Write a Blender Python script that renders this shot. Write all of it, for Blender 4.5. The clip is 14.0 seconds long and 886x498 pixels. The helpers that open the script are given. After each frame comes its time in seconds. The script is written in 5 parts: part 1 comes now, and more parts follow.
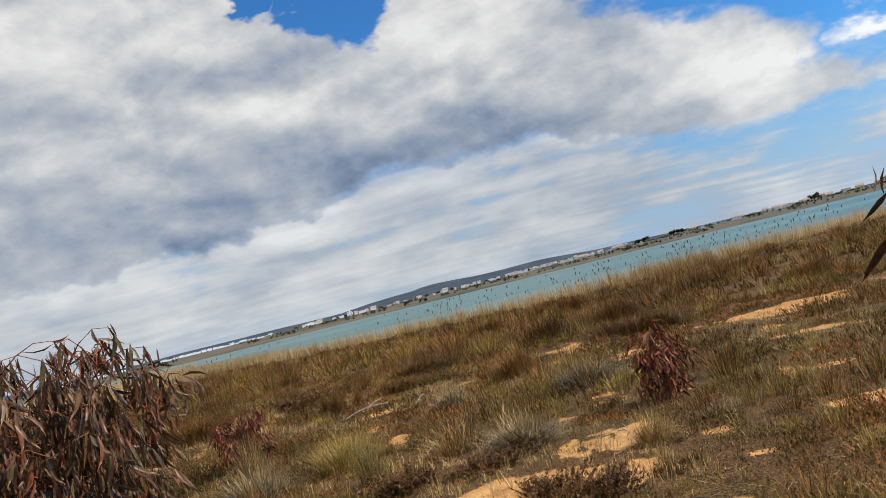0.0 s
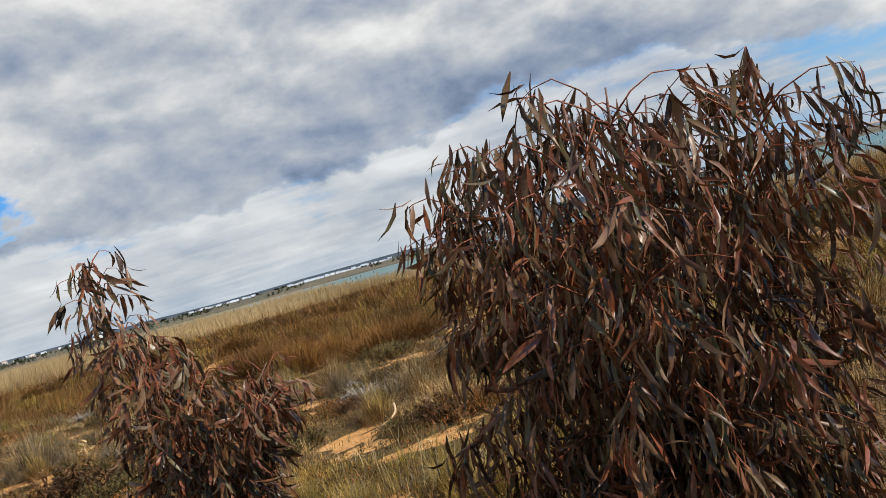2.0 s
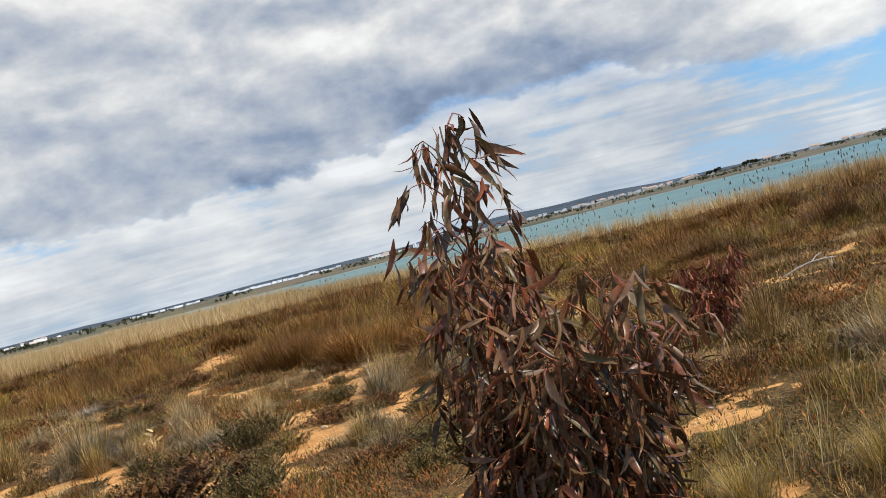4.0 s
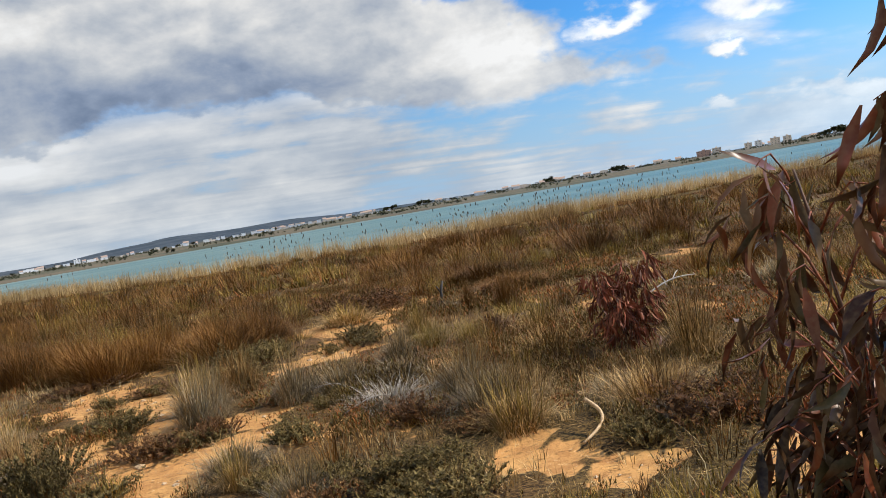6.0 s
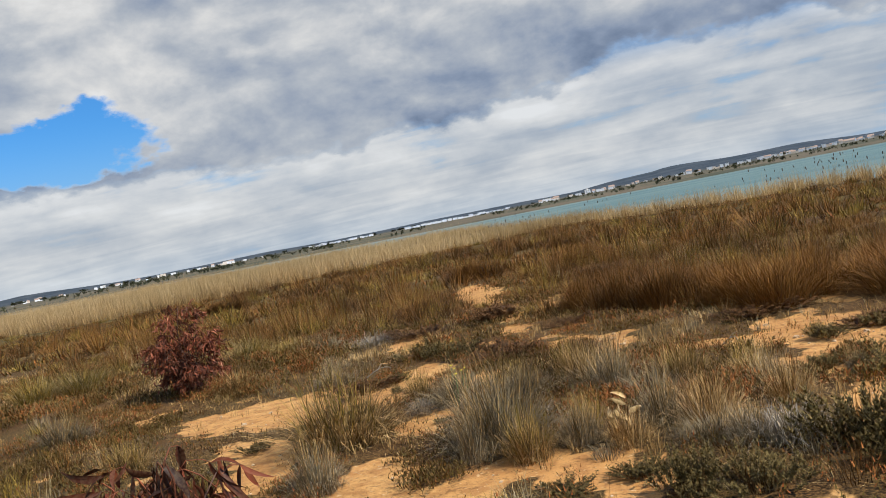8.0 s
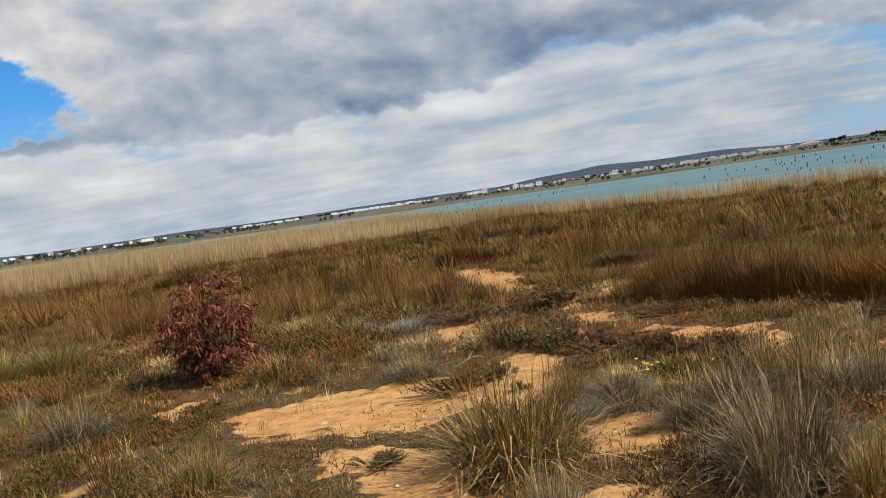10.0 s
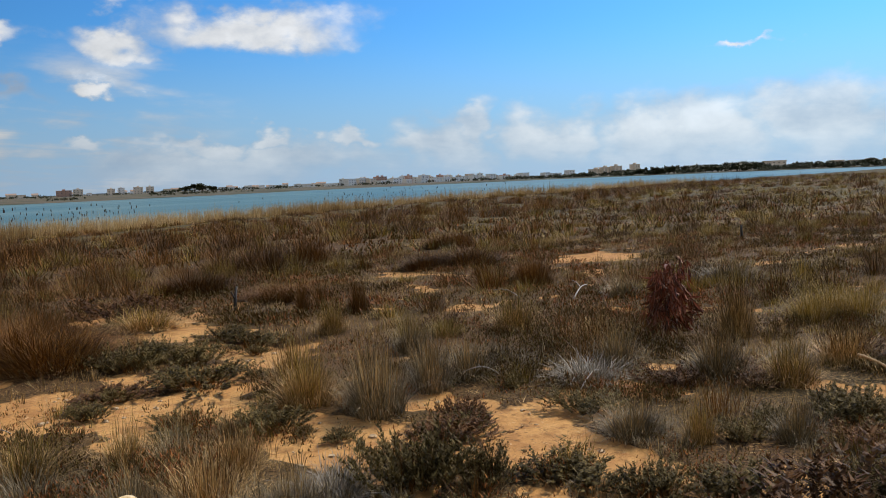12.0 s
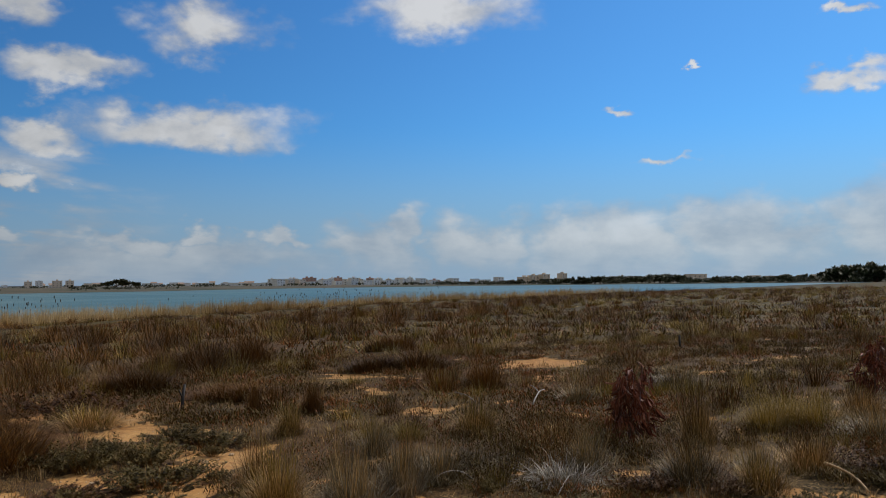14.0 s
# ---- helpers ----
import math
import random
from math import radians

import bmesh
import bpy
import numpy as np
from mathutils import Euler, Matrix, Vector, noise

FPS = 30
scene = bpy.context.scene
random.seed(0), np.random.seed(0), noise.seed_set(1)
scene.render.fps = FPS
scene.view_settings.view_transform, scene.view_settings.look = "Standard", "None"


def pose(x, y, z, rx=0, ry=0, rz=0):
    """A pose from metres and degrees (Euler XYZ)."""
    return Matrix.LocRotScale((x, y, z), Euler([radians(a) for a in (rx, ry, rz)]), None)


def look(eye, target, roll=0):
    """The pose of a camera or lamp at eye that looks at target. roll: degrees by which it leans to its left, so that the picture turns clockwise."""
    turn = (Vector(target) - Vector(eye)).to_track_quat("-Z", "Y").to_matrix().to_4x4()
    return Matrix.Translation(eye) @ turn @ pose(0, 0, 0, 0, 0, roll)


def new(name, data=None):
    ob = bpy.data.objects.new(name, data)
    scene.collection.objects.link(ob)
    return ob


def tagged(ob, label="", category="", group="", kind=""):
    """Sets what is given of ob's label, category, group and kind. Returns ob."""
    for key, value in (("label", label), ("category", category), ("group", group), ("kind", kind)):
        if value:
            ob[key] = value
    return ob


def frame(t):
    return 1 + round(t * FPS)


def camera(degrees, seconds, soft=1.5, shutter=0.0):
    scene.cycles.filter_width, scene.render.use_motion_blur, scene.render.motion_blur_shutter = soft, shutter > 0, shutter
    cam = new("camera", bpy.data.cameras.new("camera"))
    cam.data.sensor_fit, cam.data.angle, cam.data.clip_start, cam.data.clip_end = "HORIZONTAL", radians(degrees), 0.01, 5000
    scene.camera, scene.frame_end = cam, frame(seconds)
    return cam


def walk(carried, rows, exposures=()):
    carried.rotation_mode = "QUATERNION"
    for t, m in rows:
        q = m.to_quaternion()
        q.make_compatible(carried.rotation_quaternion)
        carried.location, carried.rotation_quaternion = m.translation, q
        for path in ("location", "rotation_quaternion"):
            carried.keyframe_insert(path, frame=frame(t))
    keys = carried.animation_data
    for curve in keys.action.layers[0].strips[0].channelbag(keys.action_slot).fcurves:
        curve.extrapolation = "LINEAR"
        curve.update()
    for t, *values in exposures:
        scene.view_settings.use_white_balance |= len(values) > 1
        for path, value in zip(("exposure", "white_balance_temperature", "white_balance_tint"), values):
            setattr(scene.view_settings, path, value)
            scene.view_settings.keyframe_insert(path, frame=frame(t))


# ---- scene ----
# ---- camera ----
PATH = [
    (0.0, 0.000, -0.000, 1.850, 93.03, 13.98, 0.73),
    (0.5, -0.589, 0.349, 1.829, 94.39, 14.57, -0.33),
    (1.0, -1.157, 0.696, 1.813, 94.31, 14.17, 1.40),
    (1.5, -1.757, 0.988, 1.777, 93.93, 15.12, 6.83),
    (2.0, -2.308, 1.202, 1.738, 89.82, 15.34, 8.68),
    (2.5, -2.932, 1.375, 1.740, 89.73, 14.85, 10.99),
    (3.0, -3.442, 1.611, 1.747, 89.60, 13.54, 11.04),
    (3.2, -3.682, 1.729, 1.752, 89.80, 13.40, 10.22),
    (5.3, -5.714, 3.437, 1.746, 88.09, 12.93, -8.91),
    (5.5, -5.888, 3.615, 1.742, 87.48, 12.04, -11.87),
    (6.0, -6.213, 4.064, 1.763, 86.92, 9.77, -16.63),
    (6.5, -6.550, 4.552, 1.816, 88.35, 9.39, -8.44),
    (7.0, -6.992, 4.994, 1.838, 87.41, 10.13, -1.07),
    (7.5, -7.550, 5.379, 1.844, 88.21, 11.19, 12.53),
    (8.0, -8.139, 5.635, 1.843, 88.30, 11.08, 16.61),
    (8.2, -8.365, 5.730, 1.847, 87.85, 10.98, 17.39),
    (10.3, -10.574, 7.044, 1.848, 86.61, 6.52, 8.38),
    (10.5, -10.709, 7.141, 1.855, 86.58, 5.83, 3.41),
    (11.0, -10.980, 7.395, 1.893, 85.33, 2.27, -22.04),
    (11.5, -11.151, 7.584, 1.916, 84.60, 1.03, -45.11),
    (12.0, -11.205, 7.788, 1.929, 85.52, 2.43, -57.92),
    (12.5, -11.290, 7.941, 1.923, 85.59, 2.14, -64.73),
    (13.0, -11.366, 8.017, 1.916, 88.19, 0.55, -65.46),
    (13.5, -11.359, 8.037, 1.918, 90.69, 0.14, -65.50),
    (14.0, -11.451, 8.100, 1.915, 92.36, 0.69, -62.62),
]
cam = camera(54.79, 14.0, soft=0.9)
walk(cam, [(t, pose(x, y, z, rx, ry, rz)) for t, x, y, z, rx, ry, rz in PATH],
     [(0.0, 0.12), (1.5, 0.0), (2.5, 0.33), (5.5, 0.28), (6.5, 0.15), (8.0, 0.12), (10.5, 0.06), (11.0, 0.0), (12.0, -0.28), (13.0, -0.50), (14.0, -0.80)])

# ---- light ----
SUN_AZ, SUN_EL = 105.0, 45.0          # degrees clockwise from +y, and above the horizon
sun = new("sun", bpy.data.lights.new("sun", "SUN"))
sun.data.energy, sun.data.angle, sun.data.color = 5.0, radians(0.6), (1.0, 0.91, 0.78)


def direction(az, el):
    return Vector((math.sin(radians(az)) * math.cos(radians(el)), math.cos(radians(az)) * math.cos(radians(el)), math.sin(radians(el))))


sun.matrix_world = look((0, 0, 60), Vector((0, 0, 60)) - direction(SUN_AZ, SUN_EL))


class Nodes:
    """Small helper to write node trees."""

    def __init__(self, tree):
        self.tree = tree
        tree.nodes.clear()

    def add(self, kind, settings=None, **sockets):
        n = self.tree.nodes.new(kind)
        for key, value in (settings or {}).items():
            setattr(n, key, value)
        for key, value in sockets.items():
            self.put(n, key, value)
        return n

    def put(self, n, key, value):
        s = n.inputs[int(key[1:])] if key[0] == "i" and key[1:].isdigit() else n.inputs[key.replace("_", " ")]
        if hasattr(value, "is_output"):
            self.tree.links.new(value, s)
        else:
            s.default_value = value

    def math(self, op, a, b=0.0, c=0.0, clamp=False):
        return self.add("ShaderNodeMath", {"operation": op, "use_clamp": clamp}, i0=a, i1=b, i2=c).outputs[0]

    def vec(self, op, a, b=(0, 0, 0)):
        n = self.add("ShaderNodeVectorMath", {"operation": op}, i0=a, i1=b)
        return n.outputs["Value"] if op in ("DOT_PRODUCT", "DISTANCE", "LENGTH") else n.outputs[0]

    def noise(self, co, scale, detail=4.0, rough=0.55, distortion=0.0, lac=2.0):
        return self.add("ShaderNodeTexNoise", {"noise_dimensions": "3D"}, Vector=co, Scale=scale, Detail=detail, Roughness=rough,
                        Lacunarity=lac, Distortion=distortion).outputs[0]

    def remap(self, v, a, b, c=0.0, d=1.0, smooth=True):
        return self.add("ShaderNodeMapRange", {"interpolation_type": "SMOOTHSTEP" if smooth else "LINEAR"}, i0=v, i1=a, i2=b, i3=c, i4=d).outputs[0]

    def mix(self, f, a, b, blend="MIX"):
        n = self.add("ShaderNodeMix", {"data_type": "RGBA", "blend_type": blend}, i0=f)
        for k, v in ((6, a), (7, b)):
            if hasattr(v, "is_output"):
                self.tree.links.new(v, n.inputs[k])
            else:
                n.inputs[k].default_value = (*v, 1.0)[:4]
        return n.outputs[2]

    def ramp(self, f, stops):
        n = self.add("ShaderNodeValToRGB", None, i0=f)
        while len(n.color_ramp.elements) < len(stops):
            n.color_ramp.elements.new(1.0)
        for e, (p, c) in zip(n.color_ramp.elements, stops):
            e.position, e.color = p, (*c, 1.0)
        return n.outputs[0]


world = bpy.data.worlds.new("sky")
scene.world = world
world.use_nodes = True
N = Nodes(world.node_tree)
co = N.add("ShaderNodeTexCoord").outputs["Generated"]
sep = N.add("ShaderNodeSeparateXYZ", None, i0=co)
dx, dy, dz = sep.outputs
sky = N.add("ShaderNodeTexSky", {"sky_type": "NISHITA", "sun_disc": False, "sun_elevation": radians(SUN_EL), "sun_rotation": radians(SUN_AZ),
                                 "air_density": 1.0, "dust_density": 0.6, "ozone_density": 2.0}, i0=co).outputs[0]
blue = N.mix(1.0, sky, (0.47, 1.18, 1.90), "MULTIPLY")
# the clouds: bearing and height in degrees, and the way to the sky laid onto a flat layer, so that streaks close up towards the horizon
azd = N.math("MULTIPLY", N.math("ARCTAN2", dx, dy), 57.2958)
eld = N.math("MULTIPLY", N.math("ARCSINE", dz), 57.2958)
up = N.math("ADD", N.math("MAXIMUM", dz, 0.0), 0.085)
flat = N.add("ShaderNodeCombineXYZ", None, i0=N.math("DIVIDE", dx, up), i1=N.math("DIVIDE", dy, up), i2=0.0).outputs[0]
street = N.add("ShaderNodeMapping", None, Vector=flat, Rotation=(0.0, 0.0, radians(-52.0)), Scale=(0.55, 1.25, 1.0)).outputs[0]
tall = N.vec("MULTIPLY", co, (1.0, 1.0, 1.7))


def ruffle(scale, wide, high, detail=4.0):
    """A sideways shift in degrees that frays the clouds' rims."""
    c = N.add("ShaderNodeTexNoise", None, Vector=tall, Scale=scale, Detail=detail, Roughness=0.6).outputs["Color"]
    return N.vec("MULTIPLY", N.vec("SUBTRACT", c, (0.5, 0.5, 0.5)), (wide, high, 0.0))


smooth_chart = N.add("ShaderNodeCombineXYZ", None, i0=azd, i1=eld, i2=0.0).outputs[0]
chart = N.vec("ADD", N.vec("ADD", smooth_chart, ruffle(7.0, 13.0, 5.5)), ruffle(22.0, 4.0, 2.8, 5.0))
frayed = N.add("ShaderNodeSeparateXYZ", None, i0=chart)
azr, elr = frayed.outputs[0], frayed.outputs[1]


def total(*terms):
    out = terms[0]
    for v in terms[1:]:
        out = N.math("ADD", out, v)
    return out


def times(v, k):
    return N.math("MULTIPLY", v, k)


def blob(az, el, wide, high):
    """1 in the middle of an oval patch of sky, 0 on its rim, less outside."""
    d = N.vec("MULTIPLY", N.vec("SUBTRACT", chart, (az, el, 0.0)), (1.0 / wide, 1.0 / high, 0.0))
    return N.math("SUBTRACT", 1.0, N.vec("LENGTH", d))


def largest(spots):
    best = blob(*spots[0])
    for spot in spots[1:]:
        best = N.math("MAXIMUM", best, blob(*spot))
    return best


broad = N.noise(tall, 3.2, 3.0, 0.5, 0.3)
puff = N.noise(tall, 8.0, 9.0, 0.55, 0.15)
edge = N.noise(N.vec("ADD", tall, (0.016, -0.006, 0.036)), 8.0, 9.0, 0.55, 0.15)
bulk = N.noise(tall, 4.4, 3.0, 0.45, 0.2)
bulk_lee = N.noise(N.vec("ADD", tall, (0.04, -0.02, 0.09)), 4.4, 3.0, 0.45, 0.2)
streak = N.math("ADD", times(N.noise(N.vec("MULTIPLY", co, (1.0, 1.0, 4.0)), 8.5, 7.0, 0.52, 0.2), 0.65), times(N.noise(street, 1.5, 5.0, 0.5, 0.8), 0.35))
# the grey deck overhead: its straight base runs from the west to the north, its rim falls towards the east; two holes
rim = total(N.math("SUBTRACT", 25.8, azr), times(N.math("SUBTRACT", elr, 9.8), -1.7))
gaps = N.math("ADD", largest([(-1.6, 20.2, 4.6, 4.2), (-6.5, 21.5, 2.5, 2.0), (-40.0, 8.9, 7.0, 2.5)]), times(N.math("SUBTRACT", puff, 0.5), 0.7))
deck = N.math("MULTIPLY", N.remap(rim, -1.2, 2.2), N.remap(gaps, 0.04, 0.26, 1.0, 0.0))
base = total(N.remap(azd, -18.0, 0.0, 6.0, 8.2), N.remap(azd, 4.0, 18.0, 0.0, -2.2), times(N.math("SUBTRACT", puff, 0.5), 1.2))
over = N.math("SUBTRACT", N.math("ADD", times(elr, 0.75), times(eld, 0.25)), base)
upper = N.math("MULTIPLY", deck, N.remap(over, -0.45, 0.75))
# the paler streaks below it
low = N.math("MULTIPLY", N.remap(total(streak, times(N.math("SUBTRACT", puff, 0.5), 0.5), N.remap(azd, -2.0, 27.0, 0.18, -0.05), N.remap(eld, 1.0, 6.0, 0.05, 0.0)), 0.38, 0.62),
             N.math("MULTIPLY", N.remap(azd, 34.0, 48.0, 1.0, 0.0), N.remap(N.math("SUBTRACT", eld, N.remap(azd, 10.0, 30.0, 7.5, 6.5)), 0.0, 3.5, 1.0, 0.0)))
low = N.math("MULTIPLY", low, N.remap(gaps, 0.04, 0.26, 1.0, 0.0))
# single clouds in the blue, and the low bank in the east
heaps = N.math("ADD", largest([(47.5, 16.3, 5.4, 2.0), (62.5, 18.3, 6.6, 2.1), (38.3, 13.7, 4.6, 1.5), (35.5, 17.5, 3.0, 2.2), (46.3, 10.5, 7.0, 1.9), (38.0, 9.5, 4.4, 1.6), (36.0, 6.7, 2.6, 0.8), (30.5, 9.6, 4.4, 1.0),
                               (75.5, 11.5, 1.6, 0.45), (79.0, 13.4, 0.7, 0.3), (88.6, 12.2, 3.0, 0.9), (89.8, 16.2, 1.6, 0.5), (79.0, 8.3, 2.9, 0.45)]), times(N.math("SUBTRACT", puff, 0.5), 1.3))
row = N.math("ADD", largest([(44.0, 1.4, 13.0, 2.2), (42.0, 3.0, 3.0, 1.1), (46.4, 3.0, 2.4, 1.2), (36.5, 3.2, 2.6, 0.7), (51.0, 3.0, 2.5, 0.8), (58.0, 2.4, 5.0, 2.9), (60.8, 3.4, 2.6, 2.4), (66.0, 2.6, 5.0, 2.9), (74.0, 2.2, 7.0, 3.2), (82.0, 2.6, 7.0, 3.5),
                             (90.0, 3.2, 7.0, 4.3), (98.0, 3.2, 8.0, 4.6)]), times(N.math("SUBTRACT", puff, 0.5), 0.8))
heap, bank = N.remap(heaps, -0.08, 0.75, 0.0, 0.92), N.math("MULTIPLY", N.remap(row, -0.05, 0.65), N.remap(eld, 0.0, 3.5, 0.35, 0.66))
relief = total(times(N.math("SUBTRACT", puff, edge), 1.35), times(N.math("SUBTRACT", bulk, bulk_lee), 0.8))
shade = N.math("MULTIPLY", N.math("MULTIPLY", N.remap(over, -0.2, 0.3), N.remap(over, 0.9, 8.0, 1.0, 0.22)), N.remap(azd, 6.0, 26.0, 1.0, 0.35))
tone_deck = total(0.79, times(N.remap(blob(-46.0, 13.5, 9.0, 5.0), 0.0, 0.8), -0.30), relief, times(shade, -0.36), times(N.math("SUBTRACT", broad, 0.5), 0.5))
tone_low = total(0.72, times(N.math("SUBTRACT", streak, 0.5), 1.1), times(relief, 0.45), N.remap(over, -2.4, -0.2, 0.0, 0.09), N.remap(azd, -6.0, 10.0, 0.0, -0.12))
tone_heap = total(0.95, times(relief, 1.2))
tone = N.add("ShaderNodeMix", {"data_type": "FLOAT"}, i0=upper, i2=tone_low, i3=tone_deck).outputs[0]
tone = N.math("ADD", N.add("ShaderNodeMix", {"data_type": "FLOAT"}, i0=N.math("MAXIMUM", heap, bank), i2=tone, i3=tone_heap).outputs[0], 0.0, clamp=True)
cover = N.math("MAXIMUM", N.math("MAXIMUM", upper, times(low, 0.92)), N.math("MAXIMUM", heap, bank))
cloud = N.ramp(tone, [(0.0, (1.7, 2.4, 3.8)), (0.3, (3.6, 4.4, 5.9)), (0.58, (6.3, 6.8, 7.5)), (0.86, (9.9, 9.9, 9.8)), (1.0, (11.4, 11.4, 11.3))])
cloud = N.mix(N.math("MAXIMUM", heap, bank), cloud, N.mix(1.0, cloud, (1.14, 1.14, 1.14), "MULTIPLY"))
haze = N.remap(dz, 0.0, 0.19, 0.92, 0.0)
clear = N.mix(haze, blue, (5.0, 7.0, 9.5))
col = N.mix(N.math("MULTIPLY", cover, N.remap(dz, -0.01, 0.05, 0.65, 0.98)), clear, cloud)
glare = N.remap(N.vec("DOT_PRODUCT", co, tuple(direction(118.0, 10))), -0.20, 0.75, 1.0, 1.5, False)        # the sky is brighter towards the sun
col = N.mix(1.0, col, N.add("ShaderNodeCombineXYZ", None, i0=glare, i1=glare, i2=glare).outputs[0], "MULTIPLY")
back = N.add("ShaderNodeBackground", None, Color=col, Strength=0.066)
N.tree.links.new(back.outputs[0], N.add("ShaderNodeOutputWorld").inputs[0])


# ---- materials ----
def material(name):
    m = bpy.data.materials.new(name)
    m.use_nodes = True
    return m, Nodes(m.node_tree)


def finish(n, shader):
    n.tree.links.new(shader, n.add("ShaderNodeOutputMaterial").inputs[0])


def principled(n, color, rough=0.7, bump=None, strength=0.3, distance=0.02, **more):
    p = n.add("ShaderNodeBsdfPrincipled", None, Base_Color=color if hasattr(color, "is_output") else (*color, 1.0), Roughness=rough)
    for k, v in more.items():
        n.put(p, k, v)
    if bump is not None:
        n.tree.links.new(n.add("ShaderNodeBump", None, Height=bump, Strength=strength, Distance=distance).outputs[0], p.inputs["Normal"])
    return p


def place(n):
    return n.add("ShaderNodeNewGeometry").outputs["Position"]


def blade_material(name, stops, shine=0.10, through_light=0.13, rough=0.55, scale=0.35, by_object=False, warm=(1.0, 1.0, 1.0), own=0.62):
    """Leaves and stems: every blade has its own tone; patches of the field differ too."""
    m, n = material(name)
    geo = n.add("ShaderNodeNewGeometry")
    rnd = n.add("ShaderNodeObjectInfo").outputs["Random"] if by_object else geo.outputs["Random Per Island"]
    patch = n.noise(geo.outputs["Position"], scale, 3.0)
    f = n.math("ADD", n.math("MULTIPLY", rnd, own), n.math("MULTIPLY", n.remap(patch, 0.3, 0.7), 1.0 - own))
    c = n.ramp(f, [(p, tuple(a * b for a, b in zip(k, warm))) for p, k in stops])
    c = n.mix(n.remap(n.noise(geo.outputs["Position"], 60.0, 2.0), 0.35, 0.7, 0.0, 0.35), c, n.mix(0.5, c, (0.30, 0.20, 0.10)))
    p = principled(n, c, rough)
    p.inputs["Specular IOR Level"].default_value = shine
    t = n.add("ShaderNodeBsdfTranslucent", None, Color=c)
    s = n.add("ShaderNodeMixShader", None, i0=through_light)
    n.tree.links.new(p.outputs[0], s.inputs[1])
    n.tree.links.new(t.outputs[0], s.inputs[2])
    finish(n, s.outputs[0])
    return m


RUSH = blade_material("rush stems", [(0.0, (0.012, 0.007, 0.003)), (0.32, (0.060, 0.029, 0.008)), (0.68, (0.22, 0.100, 0.022)), (1.0, (0.50, 0.27, 0.075))], 0.08, 0.03, scale=0.22, warm=(0.90, 0.84, 0.74), own=0.56)
GREY = blade_material("grey stems", [(0.0, (0.020, 0.014, 0.005)), (0.32, (0.10, 0.074, 0.030)), (0.62, (0.31, 0.235, 0.110)), (0.84, (0.50, 0.40, 0.21)), (1.0, (0.70, 0.59, 0.38))], 0.10, 0.03, scale=0.8, warm=(1.45, 1.19, 0.93), own=0.64)
OLIVE = blade_material("olive grass", [(0.0, (0.022, 0.018, 0.004)), (0.35, (0.090, 0.074, 0.013)), (0.7, (0.27, 0.20, 0.045)), (1.0, (0.52, 0.39, 0.13))], 0.10, 0.10, scale=0.7, warm=(1.28, 1.12, 0.86), own=0.62)
STRAW = blade_material("straw", [(0.0, (0.28, 0.20, 0.085)), (0.5, (0.48, 0.36, 0.17)), (1.0, (0.68, 0.55, 0.31))], through_light=0.18)
HEATH = blade_material("heath sprigs", [(0.0, (0.016, 0.011, 0.004)), (0.3, (0.070, 0.044, 0.014)), (0.55, (0.080, 0.076, 0.020)), (0.8, (0.20, 0.068, 0.022)), (1.0, (0.40, 0.19, 0.06))], 0.06, 0.03, scale=0.9, warm=(1.3, 1.06, 0.86), own=0.55)
ASH = blade_material("ash-grey stems", [(0.0, (0.018, 0.014, 0.009)), (0.35, (0.078, 0.064, 0.042)), (0.7, (0.21, 0.168, 0.104)), (1.0, (0.50, 0.43, 0.30))], 0.12, 0.03, scale=0.8, warm=(1.32, 1.26, 1.12))
DARKHEATH = blade_material("dark heath leaves", [(0.0, (0.020, 0.014, 0.005)), (0.35, (0.082, 0.060, 0.020)), (0.7, (0.175, 0.130, 0.044)), (1.0, (0.36, 0.25, 0.10))], 0.05, 0.06, scale=1.2)
REDHEATH = blade_material("red-brown heath leaves", [(0.0, (0.020, 0.009, 0.004)), (0.35, (0.085, 0.036, 0.013)), (0.7, (0.19, 0.088, 0.030)), (1.0, (0.34, 0.19, 0.08))], 0.08, 0.10, scale=1.2)
DEAD = blade_material("dead grey stems", [(0.0, (0.06, 0.050, 0.038)), (0.4, (0.19, 0.162, 0.125)), (1.0, (0.50, 0.445, 0.36))], 0.15, 0.05)
REED = blade_material("reed", [(0.0, (0.17, 0.12, 0.055)), (0.4, (0.34, 0.26, 0.135)), (0.75, (0.52, 0.42, 0.24)), (1.0, (0.66, 0.56, 0.36))], through_light=0.3, scale=0.06, warm=(1.2, 1.03, 0.85))
LEAF_STOPS = [(0.0, (0.010, 0.006, 0.003)), (0.28, (0.052, 0.022, 0.010)), (0.46, (0.20, 0.052, 0.020)), (0.58, (0.065, 0.058, 0.024)), (0.78, (0.19, 0.085, 0.040)), (0.93, (0.24, 0.16, 0.10)), (1.0, (0.60, 0.52, 0.40))]
RED_STOPS = [(0.0, (0.020, 0.006, 0.003)), (0.4, (0.085, 0.022, 0.010)), (0.7, (0.20, 0.045, 0.020)), (0.9, (0.32, 0.095, 0.045)), (1.0, (0.50, 0.25, 0.15))]
LEAF = blade_material("eucalyptus leaves", LEAF_STOPS, 0.24, 0.08, 0.36, 1.5)
LEAF_ONE = blade_material("eucalyptus leaf", LEAF_STOPS, 0.24, 0.08, 0.34, 1.5, True)
RED = blade_material("red leaves", RED_STOPS, 0.15, 0.05, 0.5, 1.5)
RED_ONE = blade_material("red leaf", RED_STOPS, 0.15, 0.05, 0.5, 1.5, True)
